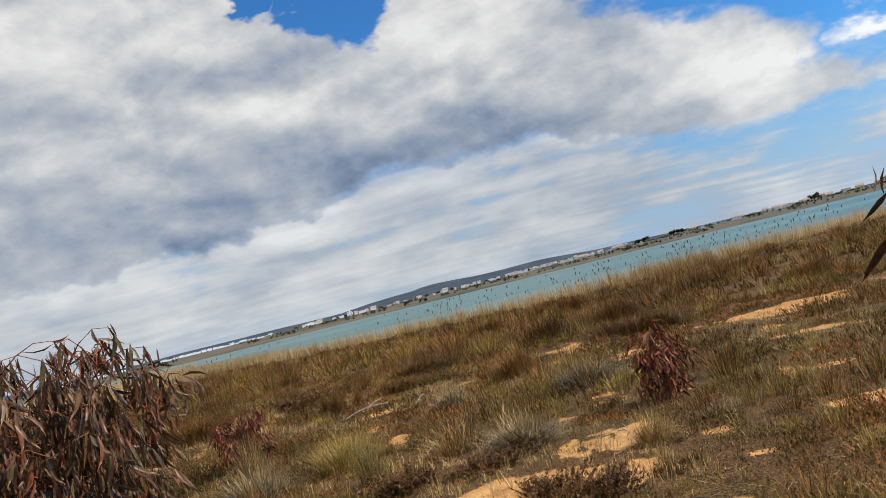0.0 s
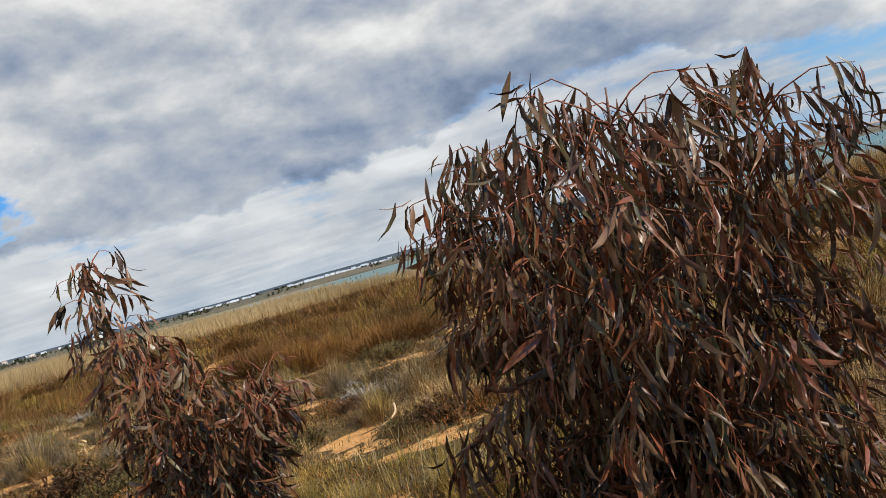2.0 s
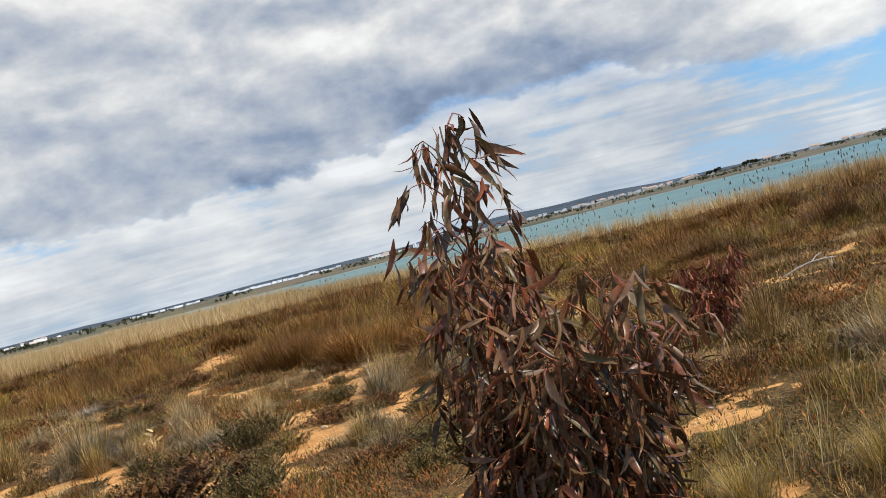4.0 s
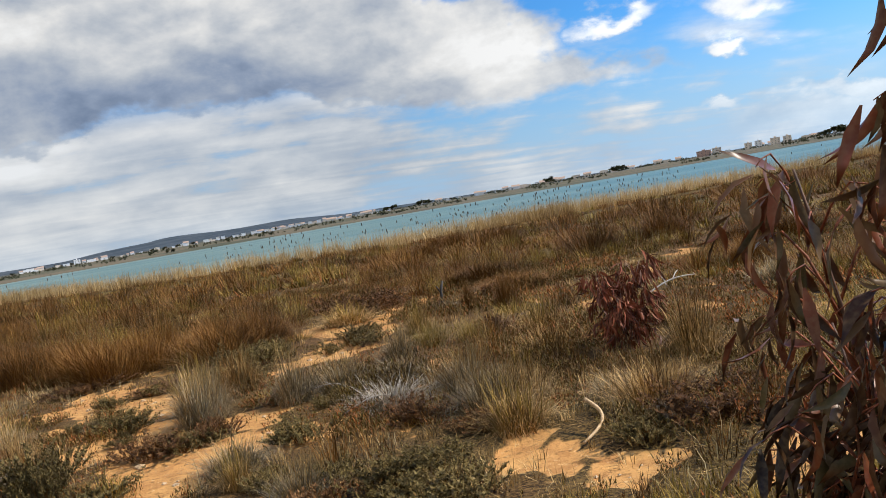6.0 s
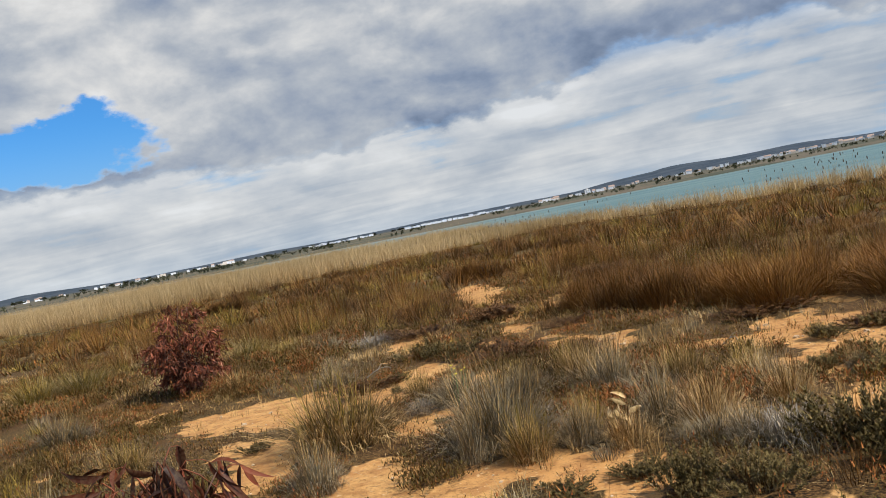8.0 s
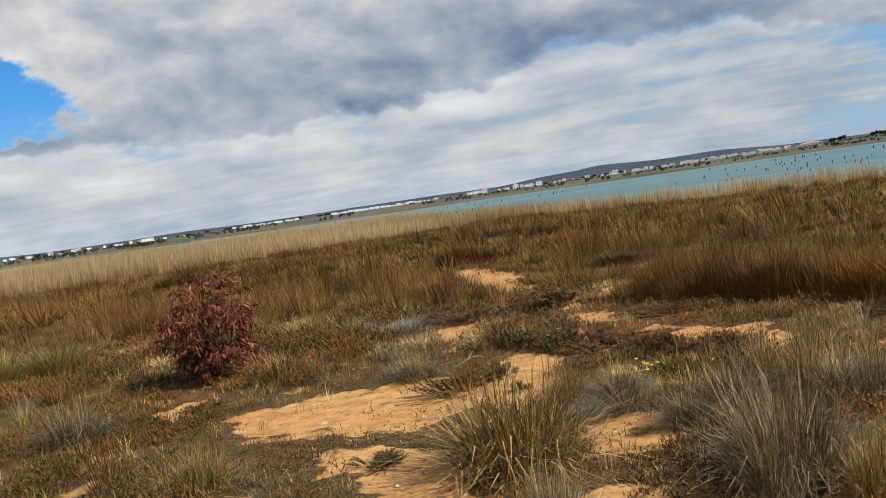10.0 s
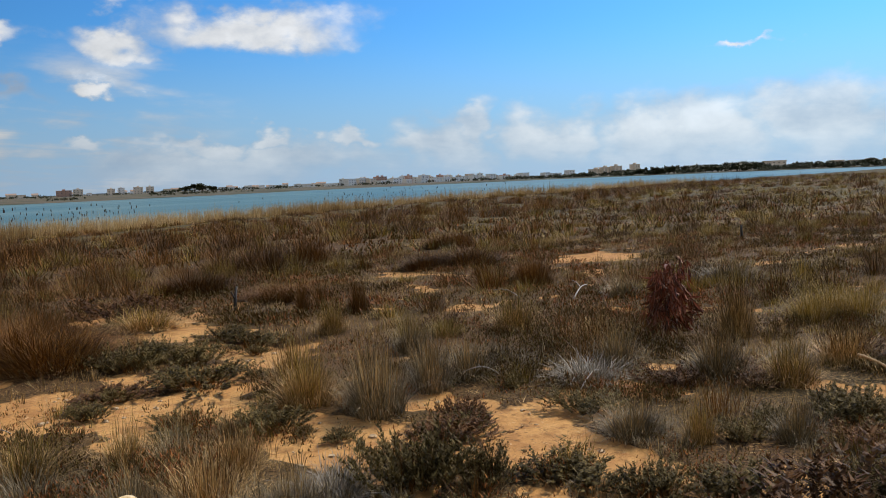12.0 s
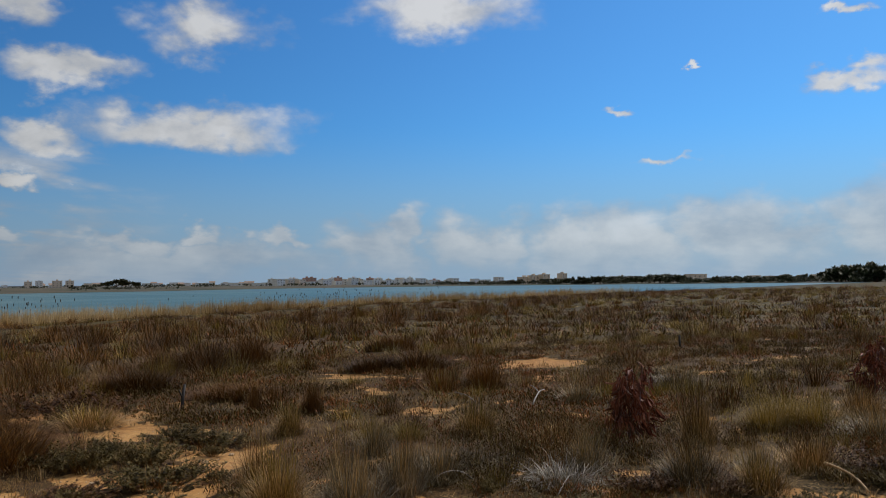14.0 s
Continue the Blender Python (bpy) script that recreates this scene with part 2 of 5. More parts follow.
PINE = blade_material("pine foliage", [(0.0, (0.012, 0.018, 0.008)), (0.5, (0.030, 0.042, 0.018)), (1.0, (0.065, 0.075, 0.032))], 0.2, 0.1, 0.6, 0.02)
SHRUB = blade_material("shrub foliage", [(0.0, (0.015, 0.022, 0.008)), (0.5, (0.045, 0.055, 0.016)), (1.0, (0.12, 0.11, 0.035))], 0.3, 0.15, 0.5, 0.5)


def bark_material(name, dark, light):
    m, n = material(name)
    co = place(n)
    f = n.noise(n.vec("MULTIPLY", co, (1.0, 1.0, 0.25)), 90.0, 5.0)
    finish(n, principled(n, n.mix(n.remap(f, 0.3, 0.7), dark, light), 0.75, f, 0.4, 0.004).outputs[0])
    return m


BARK = bark_material("red-brown bark", (0.05, 0.022, 0.014), (0.17, 0.085, 0.05))
TWIG = bark_material("orange-red twigs", (0.10, 0.028, 0.010), (0.32, 0.085, 0.026))
GREYWOOD = bark_material("weathered wood", (0.16, 0.13, 0.10), (0.50, 0.45, 0.37))
PALEWOOD = bark_material("pale dry wood", (0.36, 0.22, 0.10), (0.66, 0.46, 0.25))
BLACKWOOD = bark_material("charred wood", (0.012, 0.010, 0.009), (0.06, 0.05, 0.042))


def plain(name, a, b, scale, rough=0.8, bump=0.2):
    m, n = material(name)
    f = n.noise(place(n), scale, 6.0)
    finish(n, principled(n, n.mix(n.remap(f, 0.3, 0.7), a, b), rough, f, bump, 1.0 / scale * 0.2).outputs[0])
    return m


ROCK = plain("pale limestone", (0.38, 0.25, 0.13), (0.60, 0.44, 0.26), 40.0)
DRYLEAF = plain("dry pale leaf", (0.46, 0.29, 0.10), (0.66, 0.46, 0.20), 60.0, 0.5)
YELLOW = plain("yellow petals", (0.75, 0.58, 0.03), (0.85, 0.70, 0.06), 90.0, 0.6)
STEM = plain("green stem", (0.07, 0.10, 0.025), (0.13, 0.16, 0.05), 60.0)
CATTAIL = plain("cattail head", (0.045, 0.026, 0.014), (0.13, 0.075, 0.04), 30.0)
WHITEWALL = plain("white render", (0.68, 0.67, 0.64), (0.84, 0.83, 0.80), 0.4, 0.8, 0.05)
CREAMWALL = plain("cream render", (0.66, 0.55, 0.43), (0.78, 0.67, 0.54), 0.4, 0.8, 0.05)
PINKWALL = plain("brick-pink render", (0.40, 0.24, 0.18), (0.52, 0.33, 0.25), 0.4, 0.8, 0.05)
GREYWALL = plain("grey concrete", (0.28, 0.27, 0.26), (0.40, 0.39, 0.37), 0.4, 0.8, 0.05)
TILEROOF = plain("tile roof", (0.32, 0.22, 0.16), (0.44, 0.32, 0.25), 1.5, 0.8, 0.1)
WINDOW = plain("window glass", (0.08, 0.075, 0.07), (0.14, 0.13, 0.12), 1.0, 0.35, 0.0)
PLASTIC = plain("greenhouse sheet", (0.66, 0.67, 0.68), (0.86, 0.87, 0.88), 0.08, 0.5, 0.05)

# ground: sand where the cover is thin, litter and roots under the growth with the plants' shade put into their colour,
# fields far off
GROUND, n = material("sandy ground")
co = place(n)
att = n.add("ShaderNodeAttribute", {"attribute_name": "cover"}).outputs["Fac"]
farland = n.add("ShaderNodeAttribute", {"attribute_name": "farland"}).outputs["Fac"]
grit = n.noise(co, 55.0, 6.0, 0.65)
clods = n.noise(co, 7.0, 5.0, 0.6)
wide = n.noise(co, 0.8, 4.0)
sand = n.mix(n.remap(wide, 0.3, 0.7), (0.53, 0.262, 0.082), (0.62, 0.350, 0.122))
sand = n.mix(n.remap(clods, 0.38, 0.66, 0.0, 0.8), sand, (0.36, 0.165, 0.055))
sand = n.mix(n.remap(n.noise(co, 16.0, 4.0, 0.6), 0.56, 0.66, 0.0, 0.65), sand, (0.17, 0.085, 0.032))
sand = n.mix(n.remap(grit, 0.52, 0.68, 0.0, 0.7), sand, (0.25, 0.125, 0.045))
sand = n.mix(n.remap(n.noise(co, 23.0, 2.0), 0.66, 0.72, 0.0, 0.6), sand, (0.70, 0.50, 0.26))
# litter brown, taken darker to stand in for shade between the plants
litter = n.mix(n.remap(grit, 0.38, 0.68), (0.024, 0.012, 0.005), (0.20, 0.105, 0.036))
litter = n.mix(n.remap(clods, 0.50, 0.75, 0.0, 0.35), litter, (0.30, 0.17, 0.060))
mixf = n.remap(n.math("ADD", att, n.math("MULTIPLY", n.math("SUBTRACT", clods, 0.5), 1.5)), 0.30, 0.62)
litter = n.mix(n.remap(n.noise(co, 0.35, 4.0), 0.4, 0.65, 0.0, 0.6), litter, n.mix(n.remap(grit, 0.38, 0.68), (0.020, 0.016, 0.004), (0.15, 0.11, 0.030)))
near = n.mix(mixf, sand, litter)
meadow = n.add("ShaderNodeAttribute", {"attribute_name": "meadow"}).outputs["Fac"]
near = n.mix(meadow, near, n.mix(n.remap(n.noise(co, 1.6, 5.0, 0.65), 0.3, 0.7), (0.040, 0.028, 0.009), (0.135, 0.098, 0.030)))
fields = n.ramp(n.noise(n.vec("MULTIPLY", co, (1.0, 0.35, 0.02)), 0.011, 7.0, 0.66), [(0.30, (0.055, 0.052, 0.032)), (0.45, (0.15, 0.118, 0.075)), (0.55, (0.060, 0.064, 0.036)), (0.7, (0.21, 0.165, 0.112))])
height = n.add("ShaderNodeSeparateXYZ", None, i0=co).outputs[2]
# distance haze put into the colour: higher far land turns blue-grey
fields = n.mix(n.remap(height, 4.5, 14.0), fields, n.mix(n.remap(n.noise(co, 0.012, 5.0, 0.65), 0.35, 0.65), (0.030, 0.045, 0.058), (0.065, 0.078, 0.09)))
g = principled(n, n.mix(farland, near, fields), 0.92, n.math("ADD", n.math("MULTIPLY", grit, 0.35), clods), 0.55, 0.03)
g.inputs["Specular IOR Level"].default_value = 0.15
finish(n, g.outputs[0])

# water: shallow turquoise lagoon, ruffled by the wind
WATER, n = material("lagoon water")
co = place(n)
wave = n.add("ShaderNodeTexNoise", None, Vector=n.vec("MULTIPLY", co, (0.6, 1.6, 1.0)), Scale=1.1, Detail=5.0, Roughness=0.6).outputs[0]
band = n.noise(n.vec("MULTIPLY", co, (0.25, 1.0, 1.0)), 0.02, 5.0, 0.6)
tint = n.mix(n.remap(band, 0.35, 0.68), (0.058, 0.140, 0.132), (0.155, 0.225, 0.195))
w = principled(n, tint, 0.38, wave, 0.8, 0.12)
w.inputs["IOR"].default_value, w.inputs["Specular IOR Level"].default_value = 1.33, 0.22
finish(n, w.outputs[0])


# ---- lie of the land ----
def lattice(seed):
    return np.random.RandomState(seed).rand(256, 256)


LAT = [lattice(s) for s in range(12)]


def vnoise(x, y, size, seed):
    """Smooth noise from 0 to 1 with features of that size in metres."""
    x, y = np.asarray(x, float) / size + 1000.3, np.asarray(y, float) / size + 1000.7
    i, j = np.floor(x).astype(int), np.floor(y).astype(int)
    u, v = x - i, y - j
    u, v = u * u * (3 - 2 * u), v * v * (3 - 2 * v)
    t = LAT[seed]
    a, b, c, d = t[i % 256, j % 256], t[(i + 1) % 256, j % 256], t[i % 256, (j + 1) % 256], t[(i + 1) % 256, (j + 1) % 256]
    return (a * (1 - u) + b * u) * (1 - v) + (c * (1 - u) + d * u) * v


def step(a, b, v):
    f = np.clip((np.asarray(v, float) - a) / (b - a), 0, 1)
    return f * f * (3 - 2 * f)


WATER_Z = -0.22


def shore(x):
    """The y of the near bank, from west to east."""
    return np.interp(x, [-260, -110, -60, -48, -38, -30, -18, -10, 0, 5, 26, 45, 70, 160, 300, 420], [80, 70, 58, 54, 55, 62, 72, 62, 56, 50, 54, 52, 47, 46, 30, -20]) + 2.0 * (vnoise(x, 0 * x, 9.0, 0) - 0.5)


def polar(x, y):
    return np.degrees(np.arctan2(x + 8, y - 6)), np.hypot(x + 8, y - 6)


def far_bank(az):
    """Distance of the water's far edge."""
    return np.interp(az, [-180, -95, -60, -44, -20, 10, 30, 44, 52, 64, 72, 82, 92, 100, 180], [160, 200, 280, 330, 350, 380, 430, 520, 760, 860, 800, 690, 560, 420, 300])


def tree_line(az):
    """Distance of the first trees and houses."""
    return np.interp(az, [-180, -95, -60, -44, -36, -20, 10, 30, 50, 64, 72, 82, 92, 100, 180], [160, 200, 420, 900, 1350, 1500, 1500, 1450, 1250, 1000, 820, 700, 560, 420, 300])


def hills(az):
    return np.interp(az, [-70, -48, -43, -38, -33, -24, -16, -8, -2, 3, 7, 12, 20, 40, 80], [12, 14, 30, 15, 17, 16, 18, 22, 38, 36, 30, 18, 10, 7, 6])


def ground(x, y):
    x, y = np.asarray(x, float), np.asarray(y, float)
    near = 0.47 - 0.0145 * np.minimum(y, 36) + 0.05 * (vnoise(x, y, 2.3, 1) - 0.5) + 0.03 * (vnoise(x, y, 0.7, 2) - 0.5)
    near = near + 0.42 * step(22, 62, x) * step(-60, 0, y)
    bank = step(-4.0, 5.0, y - shore(x))
    az, r = polar(x, y)
    wet = near * (1 - bank) + (-0.9) * bank
    far = far_bank(az)
    dry = np.minimum(0.25 + (r - far) * 0.0034, 5.0) + hills(az) * step(2100, 3600, r) * (0.55 + 0.8 * vnoise(x, y, 230.0, 3))
    k = step(-15, 25, r - far)
    return np.where((y > shore(x) - 10) & (r > 100), wet * (1 - k) + dry * k, wet)


# bare places in the growth: centre and half axes in metres, and the first axis's turn in degrees
BARE_A = [(-3.10, 17.38, 0.35, 0.81, -41), (-4.28, 15.93, 0.22, 0.48, -41), (-4.86, 14.60, 0.17, 0.42, -44), (-5.19, 13.78, 0.20, 0.46, -46), (-6.17, 14.37, 0.16, 0.32, -39), (-6.19, 13.13, 0.36, 0.53, -45),
          (-6.88, 12.94, 0.63, 0.61, -41), (-4.47, 14.00, 0.07, 0.25, -48), (-7.07, 11.47, 0.20, 0.50, -50), (-7.03, 11.06, 0.16, 0.41, -54), (-5.40, 11.53, 0.08, 0.60, -59), (-6.44, 10.49, 0.18, 0.39, -62),
          (-5.86, 10.24, 0.29, 0.52, -67), (-6.46, 9.84, 0.22, 0.17, -69), (-7.19, 9.63, 0.25, 0.18, -68), (-6.75, 9.32, 0.26, 0.24, -73), (-6.69, 8.71, 0.21, 0.21, -80), (5.47, 14.59, 0.81, 1.02, -68),
          (2.48, 13.39, 0.39, 0.55, -68)]
BARE_B = [(0.13, 15.33, 0.19, 0.50, -57), (-4.66, 8.19, 0.14, 0.17, -88), (-4.36, 7.87, 0.19, 0.23, -91), (-3.44, 7.74, 0.08, 0.35, -91), (1.69, 16.94, 0.21, 0.31, -55), (-2.15, 17.02, 0.16, 0.49, -45),
          (-3.84, 18.05, 0.21, 0.69, -34), (-4.91, 16.50, 0.13, 0.89, -34), (-2.66, 18.13, 0.13, 0.57, -38), (-3.93, 16.35, 0.24, 0.94, -38), (-4.79, 14.77, 0.24, 0.38, -40), (-6.33, 14.27, 0.19, 0.44, -34),
          (-5.39, 13.67, 0.21, 0.86, -42), (-6.90, 13.04, 0.71, 0.52, -36), (-7.47, 14.65, 0.37, 0.50, -26), (-7.88, 13.81, 0.57, 0.44, -26), (-7.35, 11.52, 0.10, 0.38, -41), (-7.33, 11.10, 0.24, 0.33, -45),
          (-6.68, 11.51, 0.24, 0.18, -46)]
BARE_C = [(-10.67, 19.33, 0.13, 1.00, -1), (-10.89, 21.12, 0.14, 0.57, -0), (-10.84, 17.43, 0.15, 0.51, -1), (-11.02, 15.99, 0.13, 0.52, 0), (-10.01, 16.72, 0.21, 0.37, -6), (-9.65, 15.36, 0.35, 0.49, -9),
          (-10.24, 15.81, 0.33, 0.15, -5), (-11.39, 14.02, 0.33, 1.10, 4), (-10.10, 23.45, 0.58, 1.05, -3), (-11.68, 19.48, 0.17, 0.43, 3), (-10.38, 12.15, 0.37, 0.31, -7), (-11.37, 12.54, 0.10, 0.17, 4),
          (-11.27, 12.71, 0.12, 0.17, 3), (-9.25, 14.66, 0.15, 0.42, -13), (-13.54, 25.48, 0.56, 2.31, 15), (-11.55, 20.40, 0.15, 0.66, 13), (-10.66, 17.15, 0.12, 0.40, 12), (-7.18, 14.49, 0.25, 0.46, -6),
          (-7.40, 13.11, 0.24, 0.35, -6)]
BARE_D = [(-7.43, 11.95, 0.15, 0.34, -6), (-7.51, 11.19, 0.06, 0.26, -6), (-6.98, 13.35, 0.10, 0.19, -9), (-11.99, 13.63, 0.71, 0.77, 26), (-13.21, 13.43, 0.59, 0.55, 33), (-14.62, 14.05, 0.22, 0.46, 38),
          (-11.73, 11.58, 0.39, 1.01, 31), (-10.36, 10.83, 0.25, 0.56, 23), (-9.63, 10.41, 0.33, 0.29, 17), (-8.92, 10.37, 0.37, 0.41, 9), (-12.55, 17.34, 0.23, 0.86, 21), (-10.64, 12.37, 0.15, 0.46, 20),
          (-9.34, 15.27, 0.19, 0.31, 7), (-10.73, 15.40, 0.17, 0.68, 15), (-7.05, 14.48, 0.25, 0.49, 5), (-6.74, 12.68, 0.21, 0.75, 4), (-7.43, 12.63, 0.22, 0.41, 8), (-6.79, 10.43, 0.42, 0.45, 5),
          (-6.65, 9.72, 0.21, 0.30, 4)]
BARE_E = [(-7.35, 11.95, 0.11, 0.28, 8), (-4.65, 15.90, 0.16, 0.47, -8), (-4.00, 15.62, 0.30, 0.89, -11), (-4.81, 13.98, 0.13, 0.33, -8), (-5.35, 10.21, 0.08, 0.28, -8), (-4.95, 9.86, 0.14, 0.30, -12),
          (-4.55, 8.87, 0.11, 0.28, -19), (-4.63, 8.32, 0.13, 0.20, -20), (-4.37, 7.92, 0.17, 0.35, -26), (-3.53, 7.82, 0.11, 0.15, -35), (-3.04, 17.10, 0.16, 0.52, -14), (-3.90, 7.37, 0.09, 0.43, -35),
          (1.95, 16.60, 0.18, 1.35, -11), (1.35, 14.51, 0.16, 0.67, -10), (3.22, 14.62, 0.17, 0.79, -17), (5.00, 14.83, 0.26, 0.65, -24), (1.45, 9.80, 0.11, 0.20, -16), (0.67, 7.17, 0.08, 0.40, -16),
          (-0.04, 6.21, 0.37, 0.22, -11)]
BARE_F = [(0.27, 6.31, 0.36, 0.29, -14), (1.05, 7.15, 0.20, 0.60, -19), (0.86, 5.90, 0.19, 0.40, -21), (-6.89, 8.36, 0.17, 1.18, 30), (-9.96, 10.12, 0.30, 0.54, 39)]
BARE_G = [(-6.75, 12.85, 0.24, 0.63, -2), (-6.60, 10.38, 0.52, 0.27, -4), (-6.62, 9.66, 0.26, 0.41, -5), (-6.11, 13.86, 0.24, 0.62, -6), (-4.74, 16.19, 0.17, 0.40, -11), (-4.01, 15.58, 0.23, 0.95, -16), (-4.84, 13.92, 0.18, 0.47, -14), (-7.13, 14.53, 0.20, 0.41, 1), (-12.96, 23.46, 0.47, 2.35, 18), (-11.21, 18.70, 0.27, 0.44, 17), (-9.26, 15.24, 0.20, 0.48, 12), (-7.63, 10.60, 0.08, 0.36, 7), (-6.02, 11.15, 0.23, 0.31, -9)]
BARE = BARE_G + BARE_A + BARE_B + BARE_C + BARE_D + BARE_E + BARE_F


def bare(x, y):
    """1 on open sand, 0 under growth."""
    x, y = np.asarray(x, float), np.asarray(y, float)
    wx = x + 0.34 * (vnoise(x, y, 0.40, 4) - 0.5) + 0.22 * (vnoise(x, y, 0.15, 2) - 0.5)
    wy = y + 0.55 * (vnoise(x, y, 0.45, 5) - 0.5) + 0.30 * (vnoise(x, y, 0.17, 3) - 0.5)
    best = np.full(np.broadcast(x, y).shape, 9.0)
    for cx, cy, a, b, turn in BARE:
        c, s = math.cos(radians(turn)), math.sin(radians(turn))
        ux, uy = wx - cx, wy - cy
        best = np.minimum(best, ((ux * c + uy * s) / a) ** 2 + ((uy * c - ux * s) / b) ** 2)
    specks = step(0.80, 0.90, vnoise(x, y, 0.45, 6)) * step(26, 12, y) * 0.8
    track = step(3.0, 1.0, np.abs((y - 50) - 0.33 * (x + 50))) * step(-33, -40, x)
    return np.clip(np.maximum.reduce([step(1.5, 0.8, best), specks, track]), 0, 1)


def beside_sand(x, y):
    """How close open sand lies: growth round it stays low."""
    best = bare(x, y)
    for k in range(8):
        c, s = math.cos(k * 0.785), math.sin(k * 0.785)
        best = np.maximum(best, np.maximum(bare(x + 0.4 * c, y + 0.4 * s), 0.7 * bare(x + 0.8 * c, y + 0.8 * s)))
    return best


# ---- mesh helpers ----
def mesh_from(name, verts, tris, mat, smooth=False):
    me = bpy.data.meshes.new(name)
    verts, tris = np.ascontiguousarray(verts, np.float32), np.ascontiguousarray(tris, np.int32)
    me.vertices.add(len(verts))
    me.vertices.foreach_set("co", verts.ravel())
    me.loops.add(tris.size)
    me.loops.foreach_set("vertex_index", tris.ravel())
    me.polygons.add(len(tris))
    me.polygons.foreach_set("loop_start", np.arange(0, tris.size, tris.shape[1], dtype=np.int32))
    me.polygons.foreach_set("use_smooth", np.full(len(tris), smooth, bool))
    me.update(calc_edges=True)
    me.materials.append(mat)
    return me


def part(name, me, parent, label=""):
    ob = new(name, me)
    ob.parent = parent
    return tagged(ob, label) if label else ob


def bm_mesh(name, bm, mat):
    me = bpy.data.meshes.new(name)
    bm.to_mesh(me)
    bm.free()
    me.materials.append(mat)
    return me


RNG = np.random.RandomState(7)


def blade_mesh(p, height, width, turn, lean, droop, segs):
    """Tapered, bent blades at the points p. lean: how far the tip goes sideways, as a share of the height; droop: how far it sinks."""
    m = len(p)
    side = np.stack([np.cos(turn + 1.57), np.sin(turn + 1.57), np.zeros(m)], 1)
    out = np.stack([np.cos(turn), np.sin(turn), np.zeros(m)], 1)
    rows, k = [], segs
    sway = np.sin(turn * 37.0) * 0.35
    for s in range(k):
        f = s / k
        c = p + out * (lean * height * f ** 1.6)[:, None] + side * (sway * height * f * (1 - f))[:, None]
        c[:, 2] += height * (f - droop * f ** 3)
        w = (width * 0.5 * (1 - 0.55 * f))[:, None]
        rows += [c - side * w, c + side * w]
    c = p + out * (lean * height)[:, None]
    c[:, 2] += height * (1 - droop)
    rows.append(c)
    v = np.stack(rows, 1)
    per = 2 * k + 1
    t = []
    for s in range(k - 1):
        a = 2 * s
        t += [(a, a + 1, a + 3), (a, a + 3, a + 2)]
    t.append((2 * k - 2, 2 * k - 1, 2 * k))
    t = np.array(t)
    tris = (np.arange(m)[:, None, None] * per + t[None]).reshape(-1, 3)
    return v.reshape(-1, 3), tris


def join(parts):
    vs, ts, o = [], [], 0
    for v, t in parts:
        vs.append(v)
        ts.append(t + o)
        o += len(v)
    return np.concatenate(vs), np.concatenate(ts)


# ---- ground and water ----
def spread(a, b, fine, out_lo, out_hi, grow):
    mid = list(np.arange(a, b, fine))
    hi, s = [mid[-1]], fine
    while hi[-1] < out_hi:
        s = min(s * grow, 140.0)
        hi.append(hi[-1] + s)
    lo, s = [mid[0]], fine
    while lo[-1] > out_lo:
        s = min(s * grow, 140.0)
        lo.append(lo[-1] - s)
    return np.array(lo[:0:-1] + mid + hi[1:])


xs, ys = spread(-15.5, 6.5, 0.075, -4600, 4600, 1.09), spread(4.6, 20, 0.075, -2500, 4700, 1.09)
gx, gy = np.meshgrid(xs, ys)
gzz = ground(gx, gy)
bar = bare(gx, gy)
gzz = gzz - 0.02 * bar * (gy < 40)
q = np.arange(len(xs) * len(ys)).reshape(len(ys), len(xs))
quads = np.stack([q[:-1, :-1], q[:-1, 1:], q[1:, 1:], q[1:, :-1]], -1).reshape(-1, 4)
me = mesh_from("ground", np.stack([gx, gy, gzz], -1).reshape(-1, 3), quads, GROUND, True)
me.attributes.new("cover", "FLOAT", "POINT").data.foreach_set("value", (1 - bar).ravel().astype(np.float32))
az_, r_ = polar(gx, gy)
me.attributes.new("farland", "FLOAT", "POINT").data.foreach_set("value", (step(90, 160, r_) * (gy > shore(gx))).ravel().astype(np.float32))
me.attributes.new("meadow", "FLOAT", "POINT").data.foreach_set("value", step(22, 45, r_).ravel().astype(np.float32))
tagged(new("ground", me), "ochre sandy ground with dry litter, sloping to a lagoon", "ground", kind="structure")

ring = [(-4000, 20), (4000, -600), (4000, 4000), (-4000, 4000)]
bm = bmesh.new()
bm.faces.new([bm.verts.new((x, y, WATER_Z)) for x, y in ring])
tagged(new("water", bm_mesh("water", bm, WATER)), "turquoise wind-ruffled water of a wide shallow lagoon", "water", kind="structure")


# ---- growth ----
def field(seed, x0, x1, y0, y1, per_m2):
    r = np.random.RandomState(seed)
    k = int((x1 - x0) * (y1 - y0) * per_m2)
    return r.uniform(x0, x1, k), r.uniform(y0, y1, k), r


def to_path(x, y):
    """Distance to the line that the walk follows."""
    best = np.full(np.shape(x), 1e9)
    for ax, ay, bx, by in ((0, 0, -3.6, 1.7), (-3.6, 1.7, -6.2, 4.0), (-6.2, 4.0, -8.3, 5.7), (-8.3, 5.7, -11.3, 7.9)):
        f = np.clip(((x - ax) * (bx - ax) + (y - ay) * (by - ay)) / ((bx - ax) ** 2 + (by - ay) ** 2), 0, 1)
        best = np.minimum(best, np.hypot(x - ax - f * (bx - ax), y - ay - f * (by - ay)))
    return best


